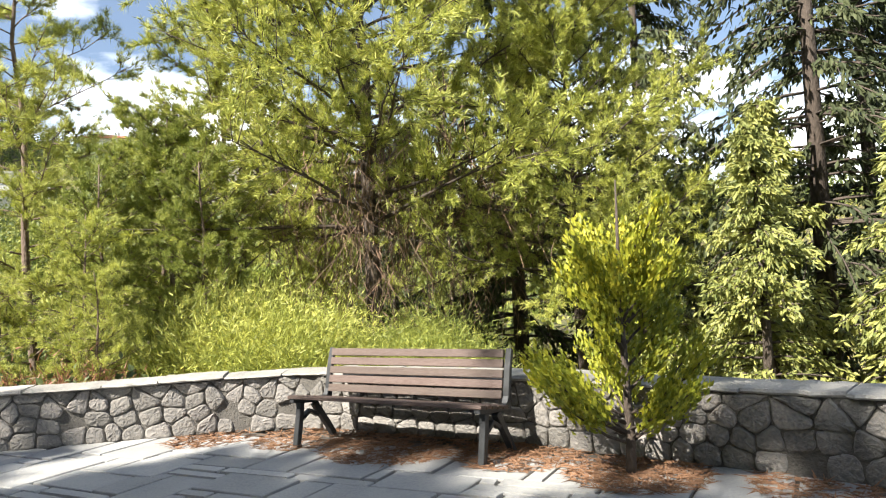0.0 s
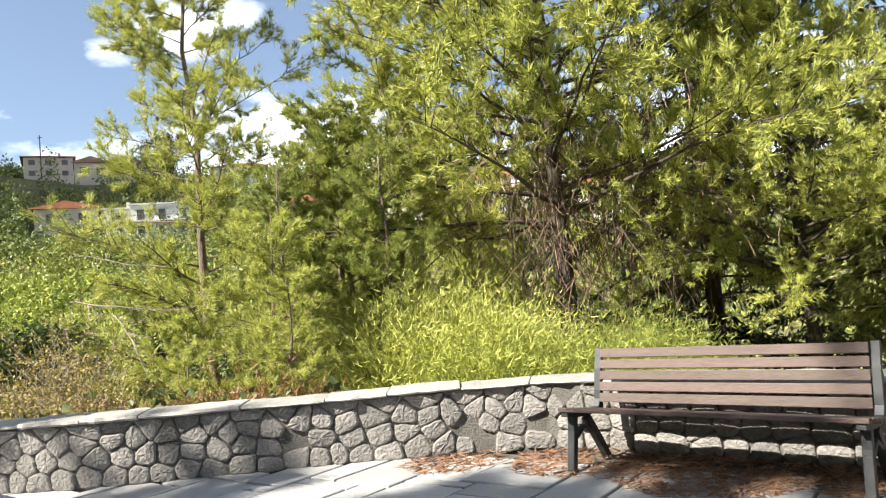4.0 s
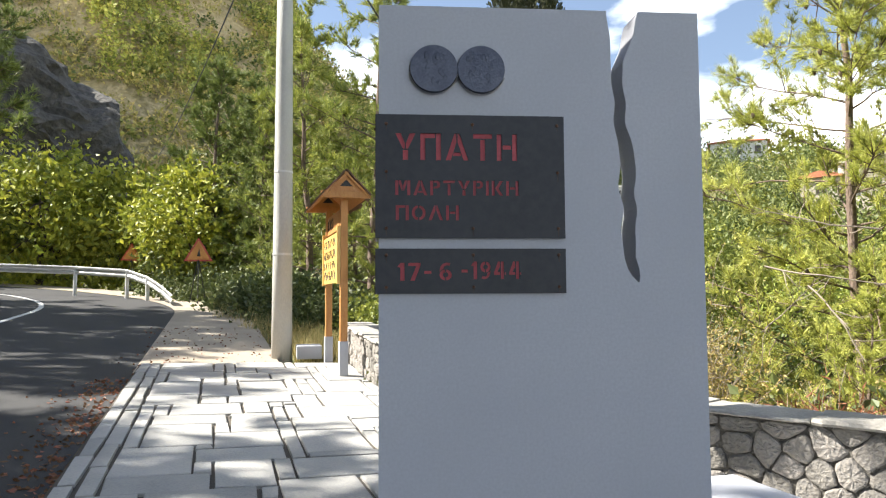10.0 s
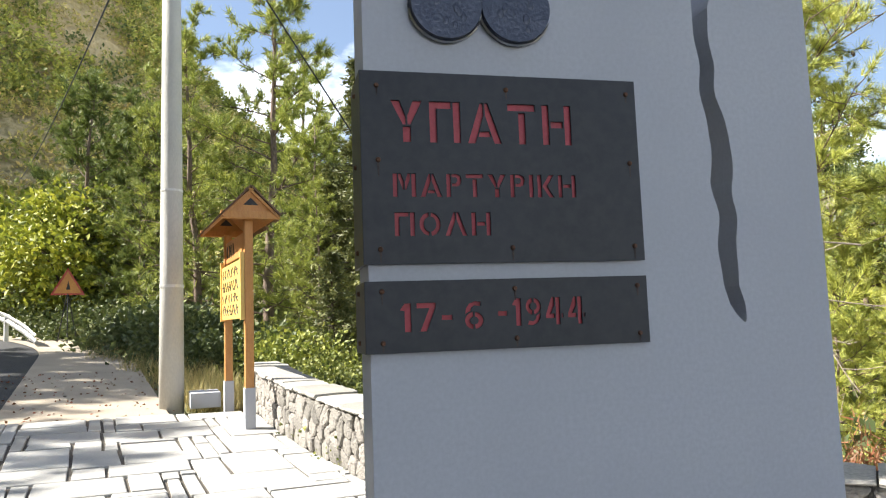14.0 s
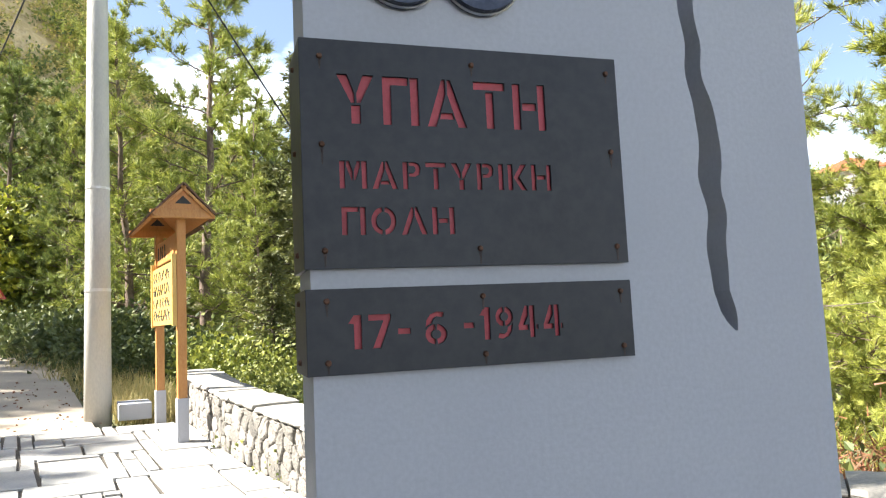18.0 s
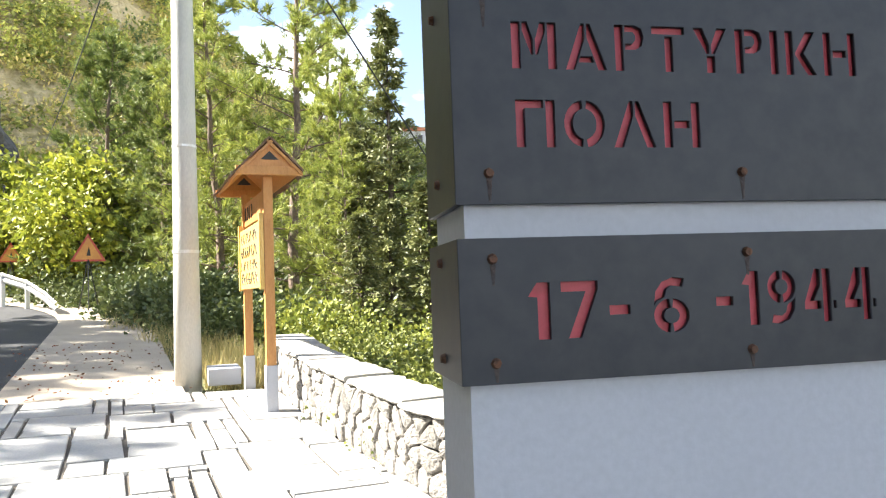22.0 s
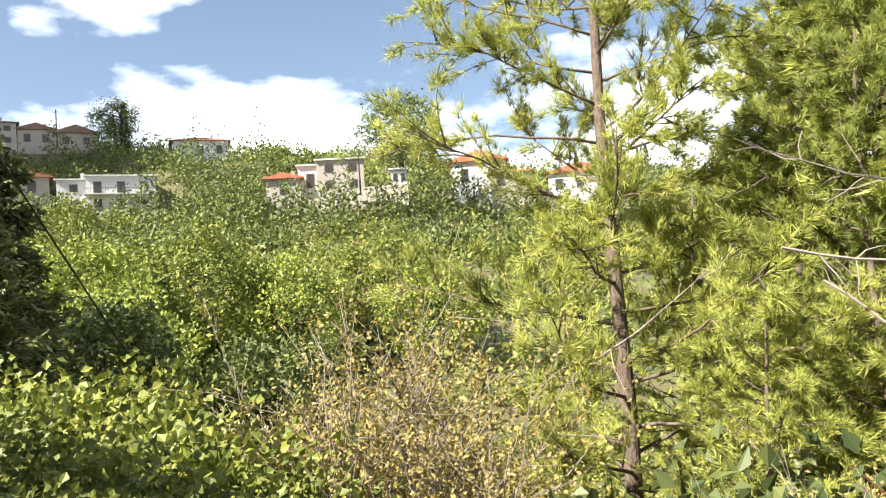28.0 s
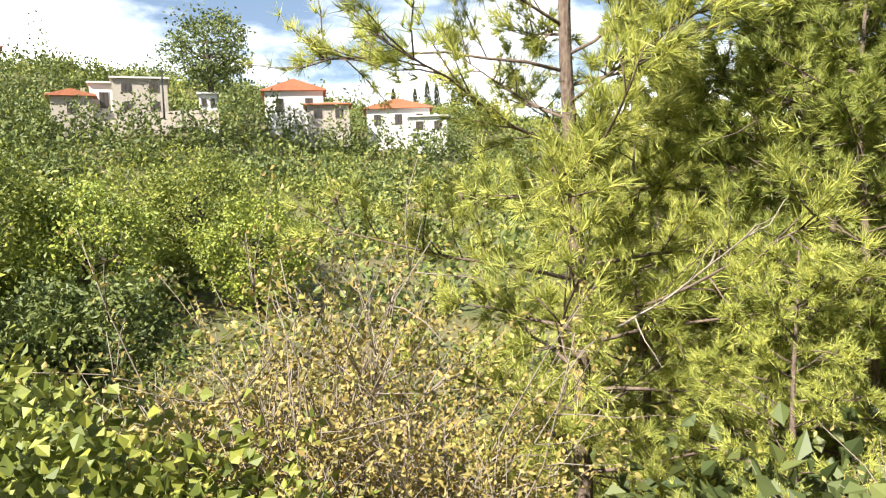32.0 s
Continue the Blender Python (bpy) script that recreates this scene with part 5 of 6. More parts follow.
def woods(name, spots, mat, label, leaf, per, seed):
    """Far scrub and trees: many leaf clumps over given spots of (x, y, radius, height)."""
    rng = np.random.default_rng(seed)
    s = Soup()
    for x, y, r, h in spots:
        z = land(x, y)
        k = per
        d = unit(rng.normal(size=(k, 3)))
        d[:, 2] = np.abs(d[:, 2])
        lob = 1 + 0.25 * np.sin(np.arctan2(d[:, 1], d[:, 0]) * 3 + x) + rng.normal(size=k) * 0.05
        P = d * (rng.uniform(0.5, 1, k) ** 0.4 * lob)[:, None] * np.array([r, r, h]) + np.array([x, y, z - 0.1 * h])
        s.leaves(P, d * 0.5 + rng.normal(size=(k, 3)) * 0.7, leaf * (r / 2.2) ** 0.5 * rng.uniform(0.6, 1.4, k), leaf * (r / 2.2) ** 0.5 * 0.3, rng)
    ob = new(name, s.mesh(name, mat))
    tagged(ob, label, "woods", kind="stuff")


def far_pines(name, spots, mat, label, seed):
    """Far pointed pines: leaf clumps in narrow cones over spots of (x, y, radius, height)."""
    rng = np.random.default_rng(seed)
    s = Soup()
    for x, y, r, h in spots:
        k = 70
        q = rng.random(k) ** 1.3
        a = rng.random(k) * 6.283
        rad = r * (1.05 - q) * np.sqrt(rng.uniform(0.3, 1, k)) * (1 + 0.3 * np.sin(a * 3 + x + q * 9))
        P = np.stack([x + np.cos(a) * rad, y + np.sin(a) * rad, land(x, y) + 0.3 + h * q], 1)
        D = np.stack([np.cos(a), np.sin(a), 0.3 + 0 * a], 1) + rng.normal(size=(k, 3)) * 0.35
        s.leaves(P, D, rng.uniform(0.45, 0.95, k), 0.2, rng)
    tagged(new(name, s.mesh(name, mat)), label, "woods", kind="stuff")


def scatter(count, x0, x1, y0, y1, r0, r1, ratio, seed, ok):
    rng = random.Random(seed)
    out = []
    while len(out) < count:
        x, y = rng.uniform(x0, x1), rng.uniform(y0, y1)
        if ok(x, y):
            r = rng.uniform(r0, r1)
            out.append((x, y, r, r * rng.uniform(*ratio)))
    return out


def clears(x, y, a, b):
    """True where scrub would stand just downhill before a house."""
    dx, dy = 0.55, -0.835
    u, v = (x - a) * dx + (y - b) * dy, (x - a) * dy - (y - b) * dx
    return -4 < u < 9 and abs(v) < 5.5


near_house = lambda x, y: any((abs(x - a) < 7 and -9 < y - b < 11) or clears(x, y, a, b) for a, b in ((-70, 106), (-80, 100), (-73, 139), (-38, 104), (-17, 117), (0, 116), (-95, 128), (-104, 121)))
slope_ok = lambda x, y: 24 < beyond(x, y) < 230 and not near_house(x, y)
woods("valley_scrub", scatter(1300, -150, 90, 24, 170, 1.2, 3.2, (0.7, 1.25), 1, slope_ok), M_LEAF, "green scrub on the far valley slope", 0.5, 64, 1)
woods("valley_scrub", scatter(900, -150, 90, 24, 190, 1.0, 2.8, (0.7, 1.1), 2, slope_ok), M_OLIVE, "dry olive scrub on the far valley slope", 0.45, 56, 2)
hillside_ok = lambda x, y: 60 < beyond(x, y) < 150 and not near_house(x, y)
woods("hillside_scrub", scatter(900, -135, 20, 60, 150, 1.3, 2.8, (0.7, 1.2), 12, hillside_ok), M_LEAF, "green scrub on the hillside below the village", 0.55, 60, 12)
woods("village_trees", scatter(260, -125, 20, 82, 140, 1.8, 3.4, (1.0, 1.5), 13, hillside_ok), M_LEAF_D, "dark green trees between the village houses", 0.6, 120, 13)
woods("valley_trees", scatter(330, -150, 90, 45, 210, 2.0, 3.6, (1.0, 1.7), 3, slope_ok), M_LEAF_D, "dark green trees on the far valley slope", 0.6, 130, 3)
hill_ok = lambda x, y: x < -62 and mountain(x, y) > 5
woods("mountain_scrub", scatter(2700, -170, -66, -15, 115, 1.1, 2.9, (0.55, 0.9), 4, hill_ok), M_HILL, "dry olive-brown scrub on the mountainside", 0.62, 48, 4)
woods("mountain_trees", scatter(900, -225, -62, -60, 150, 1.6, 3.4, (0.8, 1.6), 5, hill_ok), M_HILLTREE, "green trees on the mountainside", 0.8, 64, 5)
far_pines("mountain_pines", scatter(620, -165, -104, 34, 92, 0.9, 1.7, (2.9, 4.0), 6, lambda x, y: mountain(x, y) > 26 and noise.noise((x * 0.06, y * 0.06, 1.7)) > -0.1), M_HILLPINE, "pointed yellow-green pines high on the mountainside", 6)
mid_ok = lambda x, y: 12 < beyond(x, y) < 30
woods("slope_scrub", scatter(330, -60, 40, 8, 50, 0.8, 1.7, (0.6, 1.0), 6, mid_ok), M_OLIVE, "low olive scrub on the near valley slope", 0.22, 170, 6)
woods("slope_scrub", scatter(260, -60, 40, 8, 50, 0.9, 1.9, (0.6, 1.1), 7, mid_ok), M_LEAF, "low green scrub on the near valley slope", 0.24, 170, 7)

# ---- trees by the terrace ----
PINE_L = "young pine with bright yellow-green needles beyond the terrace wall"
PM = [
    pine_meshes(21, 12.0, 0.11, 1.2, 2.9, 68, 16, 11, 16, 0.16, width=0.0042, cones=0.05),
    pine_meshes(22, 7.2, 0.10, 0.7, 2.5, 46, 9, 8, 12, 0.17, width=0.0068),
    pine_meshes(23, 12.4, 0.21, 4.7, 5.0, 78, 20, 14, 11, 0.17, width=0.009, top=0.6, cones=0.03, bark=M_BARK_DARK),
    pine_meshes(24, 11.0, 0.16, 2.2, 3.2, 46, 11, 9, 6, 0.26, M_PINE_D, 0.021),
    pine_meshes(25, 11.0, 0.15, 1.6, 2.7, 44, 10, 9, 7, 0.24, M_PINE_M, 0.012),
    # young pine again, needles darkened in place of the old pine's shade
    pine_meshes(26, 9.4, 0.12, 1.0, 2.9, 56, 13, 10, 12, 0.16, M_PINE_M, 0.0068),
]


def stand(name, me, x, y, label, cat="tree", group="", turn=0.0, size=1.0, dz=0.0, tilt=(0, 0)):
    return plant(name, me, x, y, land(x, y) - 0.08 + dz, label, cat, group, turn, size, tilt)


stand("pine_tree", PM[0], -7.65, 12.4, "slim open pine with bright needles just beyond the wall", group="young pines", turn=10)
for x, y, k, t, s in ((-3.9, 19.5, 0, 100, 0.95), (4.6, 17.5, 1, 20, 1.1), (-0.3, 20.5, 0, 60, 1.0), (-5.4, 10.0, 1, 80, 0.58), (-5.8, 11.2, 5, 80, 0.6), (-5.0, 12.2, 5, 140, 0.74), (-5.7, 14.0, 1, 250, 0.9), (-4.2, 11.4, 5, 40, 0.6), (-5.4, 12.8, 5, 300, 0.76), (-6.8, 13.6, 1, 100, 0.8), (-7.0, 10.4, 1, 20, 0.46), (-4.9, 9.5, 1, 330, 0.42), (-3.6, 18.2, 1, 170, 1.0)):
    stand("pine_tree", PM[k], x, y, PINE_L, group="young pines", turn=t, size=s)
stand("pine_tree", PM[2], -2.0, 13.4, "old pine with a dense bright crown and bare leaning trunk", turn=75, tilt=(2, -3))
stand("pine_tree", PM[0], -4.7, 13.6, "airy pine with bright needles beyond the wall", group="young pines", turn=250, size=0.9)
stand("pine_tree", PM[2], 2.3, 13.4, "smaller old pine with a dense bright crown and bare trunk", turn=190, size=0.7)
for x, y, t, s in ((-20.5, 14.5, 0, 0.7), (-23.0, 14.9, 70, 1.22), (-25.4, 14.0, 210, 1.02), (-23.8, 18.0, 20, 0.9), (-29.0, 18.5, 260, 0.8), (-25.6, 18.6, 300, 1.15), (-27.0, 21.5, 120, 0.8), (-18.5, 13.2, 190, 0.5), (-28.2, 15.4, 330, 0.75)):
    stand("pine_tree", PM[4], x, y, "tall green pine on the slope beside the road", group="roadside pines", turn=t, size=s)
# bank pines lying in shade, imitated by the dark needle colour
for x, y, t, s in ((-31.5, 15.5, 20, 0.95), (-34.5, 14.6, 60, 1.05), (-29.6, 14.4, 200, 0.8), (-37.5, 16.4, 120, 0.9)):
    stand("pine_tree", PM[3], x, y, "pine on the bank beside the road, its shade put into dark needles", group="roadside pines", turn=t, size=s)
# low domed pines behind the wall
DOME = bush_meshes(31, 1.5, 1.5, 700, 110, 0.10, M_PINE, True, 12, M_BARK)
# shaded copy of the domed shrub: duller needles stand in for the pines' shade
DOME_S = bush_meshes(32, 1.5, 1.4, 500, 100, 0.10, M_PINE_M, True, 12, M_BARK)
stand("pine_shrub", DOME, -3.35, 11.2, "low domed bright green pine shrub beyond the wall", "shrub", "pine shrubs", 0, 1.25, 1.15)
stand("pine_shrub", DOME_S, -0.9, 11.8, "low domed pine shrub, the pines' shade put into its mid-green needles", "shrub", "pine shrubs", 130, 1.1, 0.9)
stand("pine_shrub", DOME, 2.4, 10.4, "low domed bright green pine shrub beyond the wall", "shrub", "pine shrubs", 220, 0.9)
# bushes added to fill hollows that lie dark in shade
DARK_SPOTS = ((-15.6, 13.4, 0, 1.15), (-14.6, 14.6, 70, 1.2), (-16.8, 15.0, 140, 1.4), (-13.8, 13.0, 210, 0.9), (-6.9, 8.3, 30, 0.5), (-7.4, 8.9, 100, 0.6), (-7.4, 9.6, 60, 1.15), (-6.5, 9.2, 200, 1.0), (-5.8, 8.9, 20, 0.8), (-6.0, 7.9, 140, 0.72), (-6.8, 7.6, 310, 0.55), (-5.2, 8.0, 250, 0.75), (-4.6, 8.5, 80, 0.8))
FIR_SPOTS = ((-15.7, 12.8, 10, 0.8), (-16.6, 11.8, 60, 0.6), (-17.4, 13.4, 130, 0.75), (-19.4, 14.4, 250, 1.1), (-18.0, 16.2, 310, 1.1))
# dark firs at the back
FIR = [fir_meshes(41, 15.0, 4.3, M_FIR, 2.4, 42, 0.6, 0.2, 90, 0.16), fir_meshes(43, 6.2, 2.2, M_JUNIPER, 0.1, 36, 0.4, 0.12, 72, 0.13)]
for x, y, k, t, s in ((1.2, 17.3, 0, 0, 1.1), (6.9, 14.0, 0, 80, 1.15), (12.5, 15.5, 0, 170, 1.2), (4.9, 20, 0, 220, 1.25), (9.6, 17.5, 0, 300, 1.25), (-2.6, 24, 0, 120, 0.9)):
    stand("fir_tree", FIR[k], x, y, "tall dark fir with drooping branches", group="dark firs", turn=t, size=s)
BROAD = fir_meshes(45, 6.0, 2.0, M_SLIM, 0.1, 36, 0.15, 0.11, 56, 0.15)
for x, y, t, s in FIR_SPOTS:
    stand("dark_conifer", BROAD, x, y, "broad dark conifer on the slope below the terrace", group="slope conifers", turn=t, size=s)
SLIM = fir_meshes(44, 9.6, 1.6, M_SLIM, 0.4, 40, 0.1, 0.12, 46, 0.15)
stand("slim_conifer", SLIM, -18.2, 14.2, "slender olive-green conifer behind the notice board", turn=30, size=0.98)
# juniper thicket beyond the wall
for x, y, t, s in ((4.4, 10.4, 0, 0.85), (6.6, 10.0, 90, 1.0), (5.4, 12.8, 200, 1.1), (8.2, 12.4, 150, 1.25), (3.2, 12.6, 260, 0.95), (9.4, 9.2, 30, 1.1), (6.2, 7.6, 120, 0.7), (11.5, 12, 300, 1.4)):
    stand("juniper", FIR[1], x, y, "dense yellowish-green juniper thicket beyond the wall", "shrub", "juniper thicket", t, s)


def thuja_meshes(seed):
    """An open upright shrub: several leaning stems, each with a ragged plume of flat sprays."""
    rng = np.random.default_rng(seed)
    wood, leaf = Soup(), Soup()
    wood.tube([[0, 0, 0], [0.01, 0, 0.3], [0.0, 0.02, 1.2], [0.02, 0, 2.1]], [0.04, 0.035, 0.02, 0.006], 7)
    P, D = [], []
    for k in range(44):
        z = 0.2 + 1.25 * rng.random() ** 1.1
        az = k * 2.4 + rng.normal() * 0.3
        L = (0.95 - 0.26 * z) * rng.uniform(0.6, 1.1)
        pts = wander((0, 0, z), (math.cos(az), math.sin(az), 0.9 if z > 0.5 else 0.45), L, 5, 0.07, rng, 0.08)
        wood.tube(pts, np.linspace(0.012, 0.003, 6), 4)
        n = 290
        s = rng.uniform(0.3, 1.05, n)
        i = np.minimum(4, (s * 5).astype(int))
        P.append(pts[i] + (pts[i + 1] - pts[i]) * (s * 5 - i)[:, None] + rng.normal(size=(n, 3)) * 0.035)
        D.append(unit(pts[i + 1] - pts[i]) + np.array([0, 0, 0.35]))
    P, D = np.concatenate(P), np.concatenate(D)
    n = len(P)
    leaf.leaves(P, D + rng.normal(size=(n, 3)) * 0.35, 0.055 * rng.uniform(0.6, 1.4, n), 0.014, rng)
    return wood.mesh("trunk", M_BARK_DARK, True), leaf.mesh("foliage", M_THUJA)


plant("thuja_shrub", thuja_meshes(47), 1.45, 4.95, gz(1.5), "upright yellow-green thuja shrub in a bed of needles", "shrub")
# cypress behind the monument
CY = column_meshes(49, 6.8, 0.295, 1.42, 120000, 0.027, M_CYPRESS, 0.4, True, 0.042, width=0.23)
plant("cypress_tree", CY, -7.32, 5.08, gz(-7.4), "slim dark cypress on the terrace behind the memorial", "tree")

# ---- bushes below the wall ----
LB = bush_meshes(51, 1.25, 1.15, 230, 60, 0.055, M_BRAMBLE, False, 14, wide=0.9)
LB2 = bush_meshes(52, 1.6, 1.5, 280, 30, 0.10, M_LEAF, False, 14, wide=0.7)
OL = bush_meshes(53, 2.0, 1.5, 320, 22, 0.15, M_OLIVE, False, 14, wide=0.6)
for x, y, k, t, s, dz in ((-10.9, 8.0, 0, 0, 1.0, 0.1), (-12.3, 8.8, 0, 80, 1.05, 0.1), (-13.8, 9.7, 0, 160, 1.0, 0.15), (-9.7, 8.0, 0, 240, 0.8, -0.1), (-10.15, 7.15, 0, 60, 0.62, 0.25), (-11.3, 7.55, 0, 140, 0.6, 0.25), (-15.3, 10.6, 0, 40, 1.1, 0.1), (-11.7, 9.9, 1, 30, 1.0, 0.2), (-14.0, 11.6, 1, 100, 1.1, 0.3), (-16.8, 11.2, 1, 190, 1.0, 0.2), (-12.6, 11.6, 0, 300, 1.15, 0.3), (-16.2, 13.2, 1, 50, 1.2, 0.2), (-13.6, 13.8, 1, 250, 1.0, 0.2)):
    stand("leafy_bush", (LB, LB2)[k], x, y, "leafy bright green bramble bush below the terrace wall", "bush", "leafy bushes", t, s, dz)
for x, y, t, s in ((-13.5, 15.5, 0, 1.1), (-10.8, 16.5, 60, 1.2), (-15.5, 18.5, 120, 1.3), (-12.5, 20.5, 200, 1.4), (-17.5, 22.5, 260, 1.4), (-9.2, 20.0, 310, 1.3), (-14.5, 25, 30, 1.6), (-20, 27, 90, 1.6), (-10.5, 26, 150, 1.6), (-5.5, 25, 210, 1.5), (-24, 24, 10, 1.5), (-1.5, 27, 60, 1.5), (3.5, 24, 90, 1.5), (-16.5, 15.8, 300, 1.2), (-19.5, 19.5, 20, 1.3)):
    stand("olive_bush", OL, x, y, "dry olive-green bush on the valley slope", "bush", "valley bushes", t, s)
TW = [twig_shrub_meshes(55, 1.4, 3.4, 74, 13000, leaf_len=0.055), twig_shrub_meshes(56, 1.1, 2.6, 56, 5200, leaf_len=0.055)]
for x, y, k, t, s in ((-10.4, 11.3, 0, 0, 1.08), (-9.4, 10.6, 0, 110, 0.85), (-11.4, 12.6, 1, 200, 1.15), (-6.9, 8.6, 1, 300, 0.7), (-5.6, 9.0, 1, 30, 0.65)):
    stand("dry_shrub", TW[k], x, y, "thin grey-stemmed shrub with sparse yellow leaves", "shrub", "dry shrubs", t, s)
# the trees' shade on these bushes is put into the leaf colour
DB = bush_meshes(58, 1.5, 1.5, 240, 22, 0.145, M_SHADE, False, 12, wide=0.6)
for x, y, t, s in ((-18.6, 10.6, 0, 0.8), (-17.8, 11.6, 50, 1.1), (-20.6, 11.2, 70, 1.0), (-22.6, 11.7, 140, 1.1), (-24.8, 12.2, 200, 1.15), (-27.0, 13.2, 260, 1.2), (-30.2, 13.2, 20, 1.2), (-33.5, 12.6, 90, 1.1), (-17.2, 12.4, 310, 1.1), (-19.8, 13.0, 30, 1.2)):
    stand("dark_bush", DB, x, y, "bush on the bank beside the road, tree shade put into its dark leaves", "bush", "roadside bushes", t, s)
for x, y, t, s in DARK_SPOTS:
    stand("dark_bush", DB, x, y, "bush among the trees below the terrace, shade put into its dark leaves", "bush", "shaded bushes", t, s)
BR = bush_meshes(59, 1.2, 1.0, 200, 40, 0.16, M_BROWN, True, 14, M_TWIG)
hedge = random.Random(21)
woods("village_bushes", [(x + hedge.uniform(-1, 1), y + hedge.uniform(-1, 1), hedge.uniform(1.9, 3.0), h * 2.8) for x, y, h in ((-49, 97, 2.2), (-46, 97.5, 2.4), (-42, 98, 2.0), (-39, 98.4, 1.7), (-36, 98.6, 2.1), (-33, 99, 2.5), (-30, 99.4, 2.2), (-26, 100, 2.6), (-23, 104, 3.2), (-20, 110, 2.5), (-16, 109.5, 2.2), (-12, 108.5, 2.2), (-8, 110, 3.4), (-4, 111, 2.0), (0, 110, 1.8), (4, 110, 2.4), (7, 113, 3.6), (-63, 102, 2.6), (-66, 100, 1.9), (-71, 97.8, 1.6), (-75, 96, 1.7), (-79, 93.6, 2.0), (-85, 91, 2.6), (-89, 96, 3.4), (-60, 110, 3.6), (-64, 118, 4.0), (-56, 112, 3.8), (-52, 104, 3.4), (-54, 120, 4.2), (-84, 122, 3.2), (-90, 119, 3.0), (-97, 114, 3.2))], M_LEAF_D, "dark green bushes and small trees round the village houses", 0.5, 520, 22)
stand("dead_bush", BR, -4.9, 9.0, "withered red-brown pine brush below the wall", "bush", "dead brush", 0, 0.9, 0.5)
stand("dead_bush", BR, -6.3, 8.1, "withered red-brown pine brush below the wall", "bush", "dead brush", 200, 0.8, 0.4)
stand("dead_bush", BR, -5.6, 8.6, "withered red-brown pine brush below the wall", "bush", "dead brush", 40, 0.9, 0.4)
stand("dead_bush", BR, -3.6, 13.0, "withered red-brown pine brush under the pines", "bush", "dead brush", 90, 1.0, 0.3)
# valley trees
BT = [broad_tree_meshes(61, 8.5, 4.2, 1.2, 120, 90, 0.27, M_LEAF, 0.22), broad_tree_meshes(62, 7.0, 3.4, 0.8, 100, 85, 0.27, M_LEAF_D, 0.2), broad_tree_meshes(63, 9.2, 3.8, 2.0, 200, 30, 0.36, M_LEAF_Y, 0.2), broad_tree_meshes(64, 7.6, 3.8, 0.8, 110, 90, 0.27, M_LEAF_B, 0.2)]
for x, y, k, t, s in ((-29, 46, 0, 0, 1.2), (-24, 47, 3, 90, 1.1), (-35, 45, 0, 180, 1.15), (-19.5, 54, 0, 40, 1.0), (-33, 39, 3, 0, 1.2), (-40, 41, 3, 70, 1.2), (-27, 33, 3, 140, 1.0), (-46, 44, 0, 220, 1.2), (-15.5, 49, 3, 20, 0.9), (-38, 55, 1, 100, 1.2), (-45, 58, 0, 310, 1.1), (-34, 30, 3, 200, 1.1), (-30, 25, 3, 280, 1.0), (-21.5, 24.0, 1, 33, 0.8), (-19.0, 30.0, 1, 77, 0.9), (-24.5, 29.5, 3, 150, 0.9)):
    stand("valley_tree", BT[k], x, y, "round-crowned green tree in the valley", group="valley trees", turn=t, size=s)
for x, y, k, t, s in ((-44, 9.8, 2, 0, 1.0), (-41, 13.6, 2, 100, 0.95), (-47.5, 5.0, 2, 200, 1.05), (-38.5, 15.0, 2, 300, 0.8), (-36.5, 17.0, 1, 0, 1.1), (-33.5, 14.0, 2, 90, 0.75), (-50, 12, 2, 60, 1.15), (-46.5, -1.5, 2, 20, 1.0)):
    stand("roadside_tree", BT[k], x, y, "yellow-green broadleaf tree at the road bend", group="roadside trees", turn=t, size=s)
stand("pine_tree", PM[3], -47.5, 7.2, "tall dark pine above the road bend", turn=40, size=1.6)
# big tree and conifers in the village
BIG = broad_tree_meshes(65, 13.5, 5.4, 2.0, 230, 20, 0.5, M_LEAF_D, 0.4)
plant("village_tree", BIG, -27.3, 105.5, 15.2, "large airy tree standing among the village houses", "tree")
plant("village_tree", BIG, -87.0, 133.0, 30.0, "large grey-green tree on the village ridge", "tree", "", 60, 0.78)
VC = column_meshes(66, 7.0, 0.8, 0.2, 900, 0.5, M_CYPRESS, 0.2, True, 0.1)
for x, y, s in ((-84.5, 132, 1.35), (3.5, 150, 0.8), (6.0, 151, 0.95), (8.0, 152, 0.9), (11, 150, 0.8), (13.0, 153, 0.9), (-1.0, 146, 0.8)):
    plant("cypress_tree", VC, x, y, land(x, y) - 0.3, "small dark cypress in the village", "tree", "village cypresses", 0, s)
# trees across the road that shade the terrace
for x, y, k, t, s in ((-18.5, -5.0, 3, 0, 1.1), (-15.5, -6.0, 3, 90, 1.36), (-14.4, -7.6, 3, 250, 1.6), (-12.6, -7.0, 3, 180, 1.45), (-9.8, -6.6, 3, 270, 1.22), (-8.9, -9.4, 3, 120, 1.95), (-7.0, -7.2, 3, 30, 1.5), (-4.0, -8.6, 3, 140, 1.5), (-24.0, -5.0, 3, 75, 1.2), (-27.5, -3.8, 3, 15, 1.15), (-30.5, -4.6, 3, 215, 1.6), (-33.5, -4.2, 3, 100, 1.65), (-36.8, -3.4, 3, 310, 1.9), (0.5, -9.6, 3, 90, 1.5), (-21, -8.0, 3, 200, 1.2), (-17, -8.5, 3, 20, 1.35), (-13.8, -9.5, 3, 110, 1.35), (-10.8, -10.5, 3, 60, 1.4), (-7.8, -11.5, 3, 230, 1.4), (-4.5, -12.5, 3, 310, 1.45), (-0.5, -11.0, 3, 10, 1.3)):
    stand("pine_tree", PM[k], x, y, "tall dark green pine across the road", group="pines across the road", turn=t, size=s)

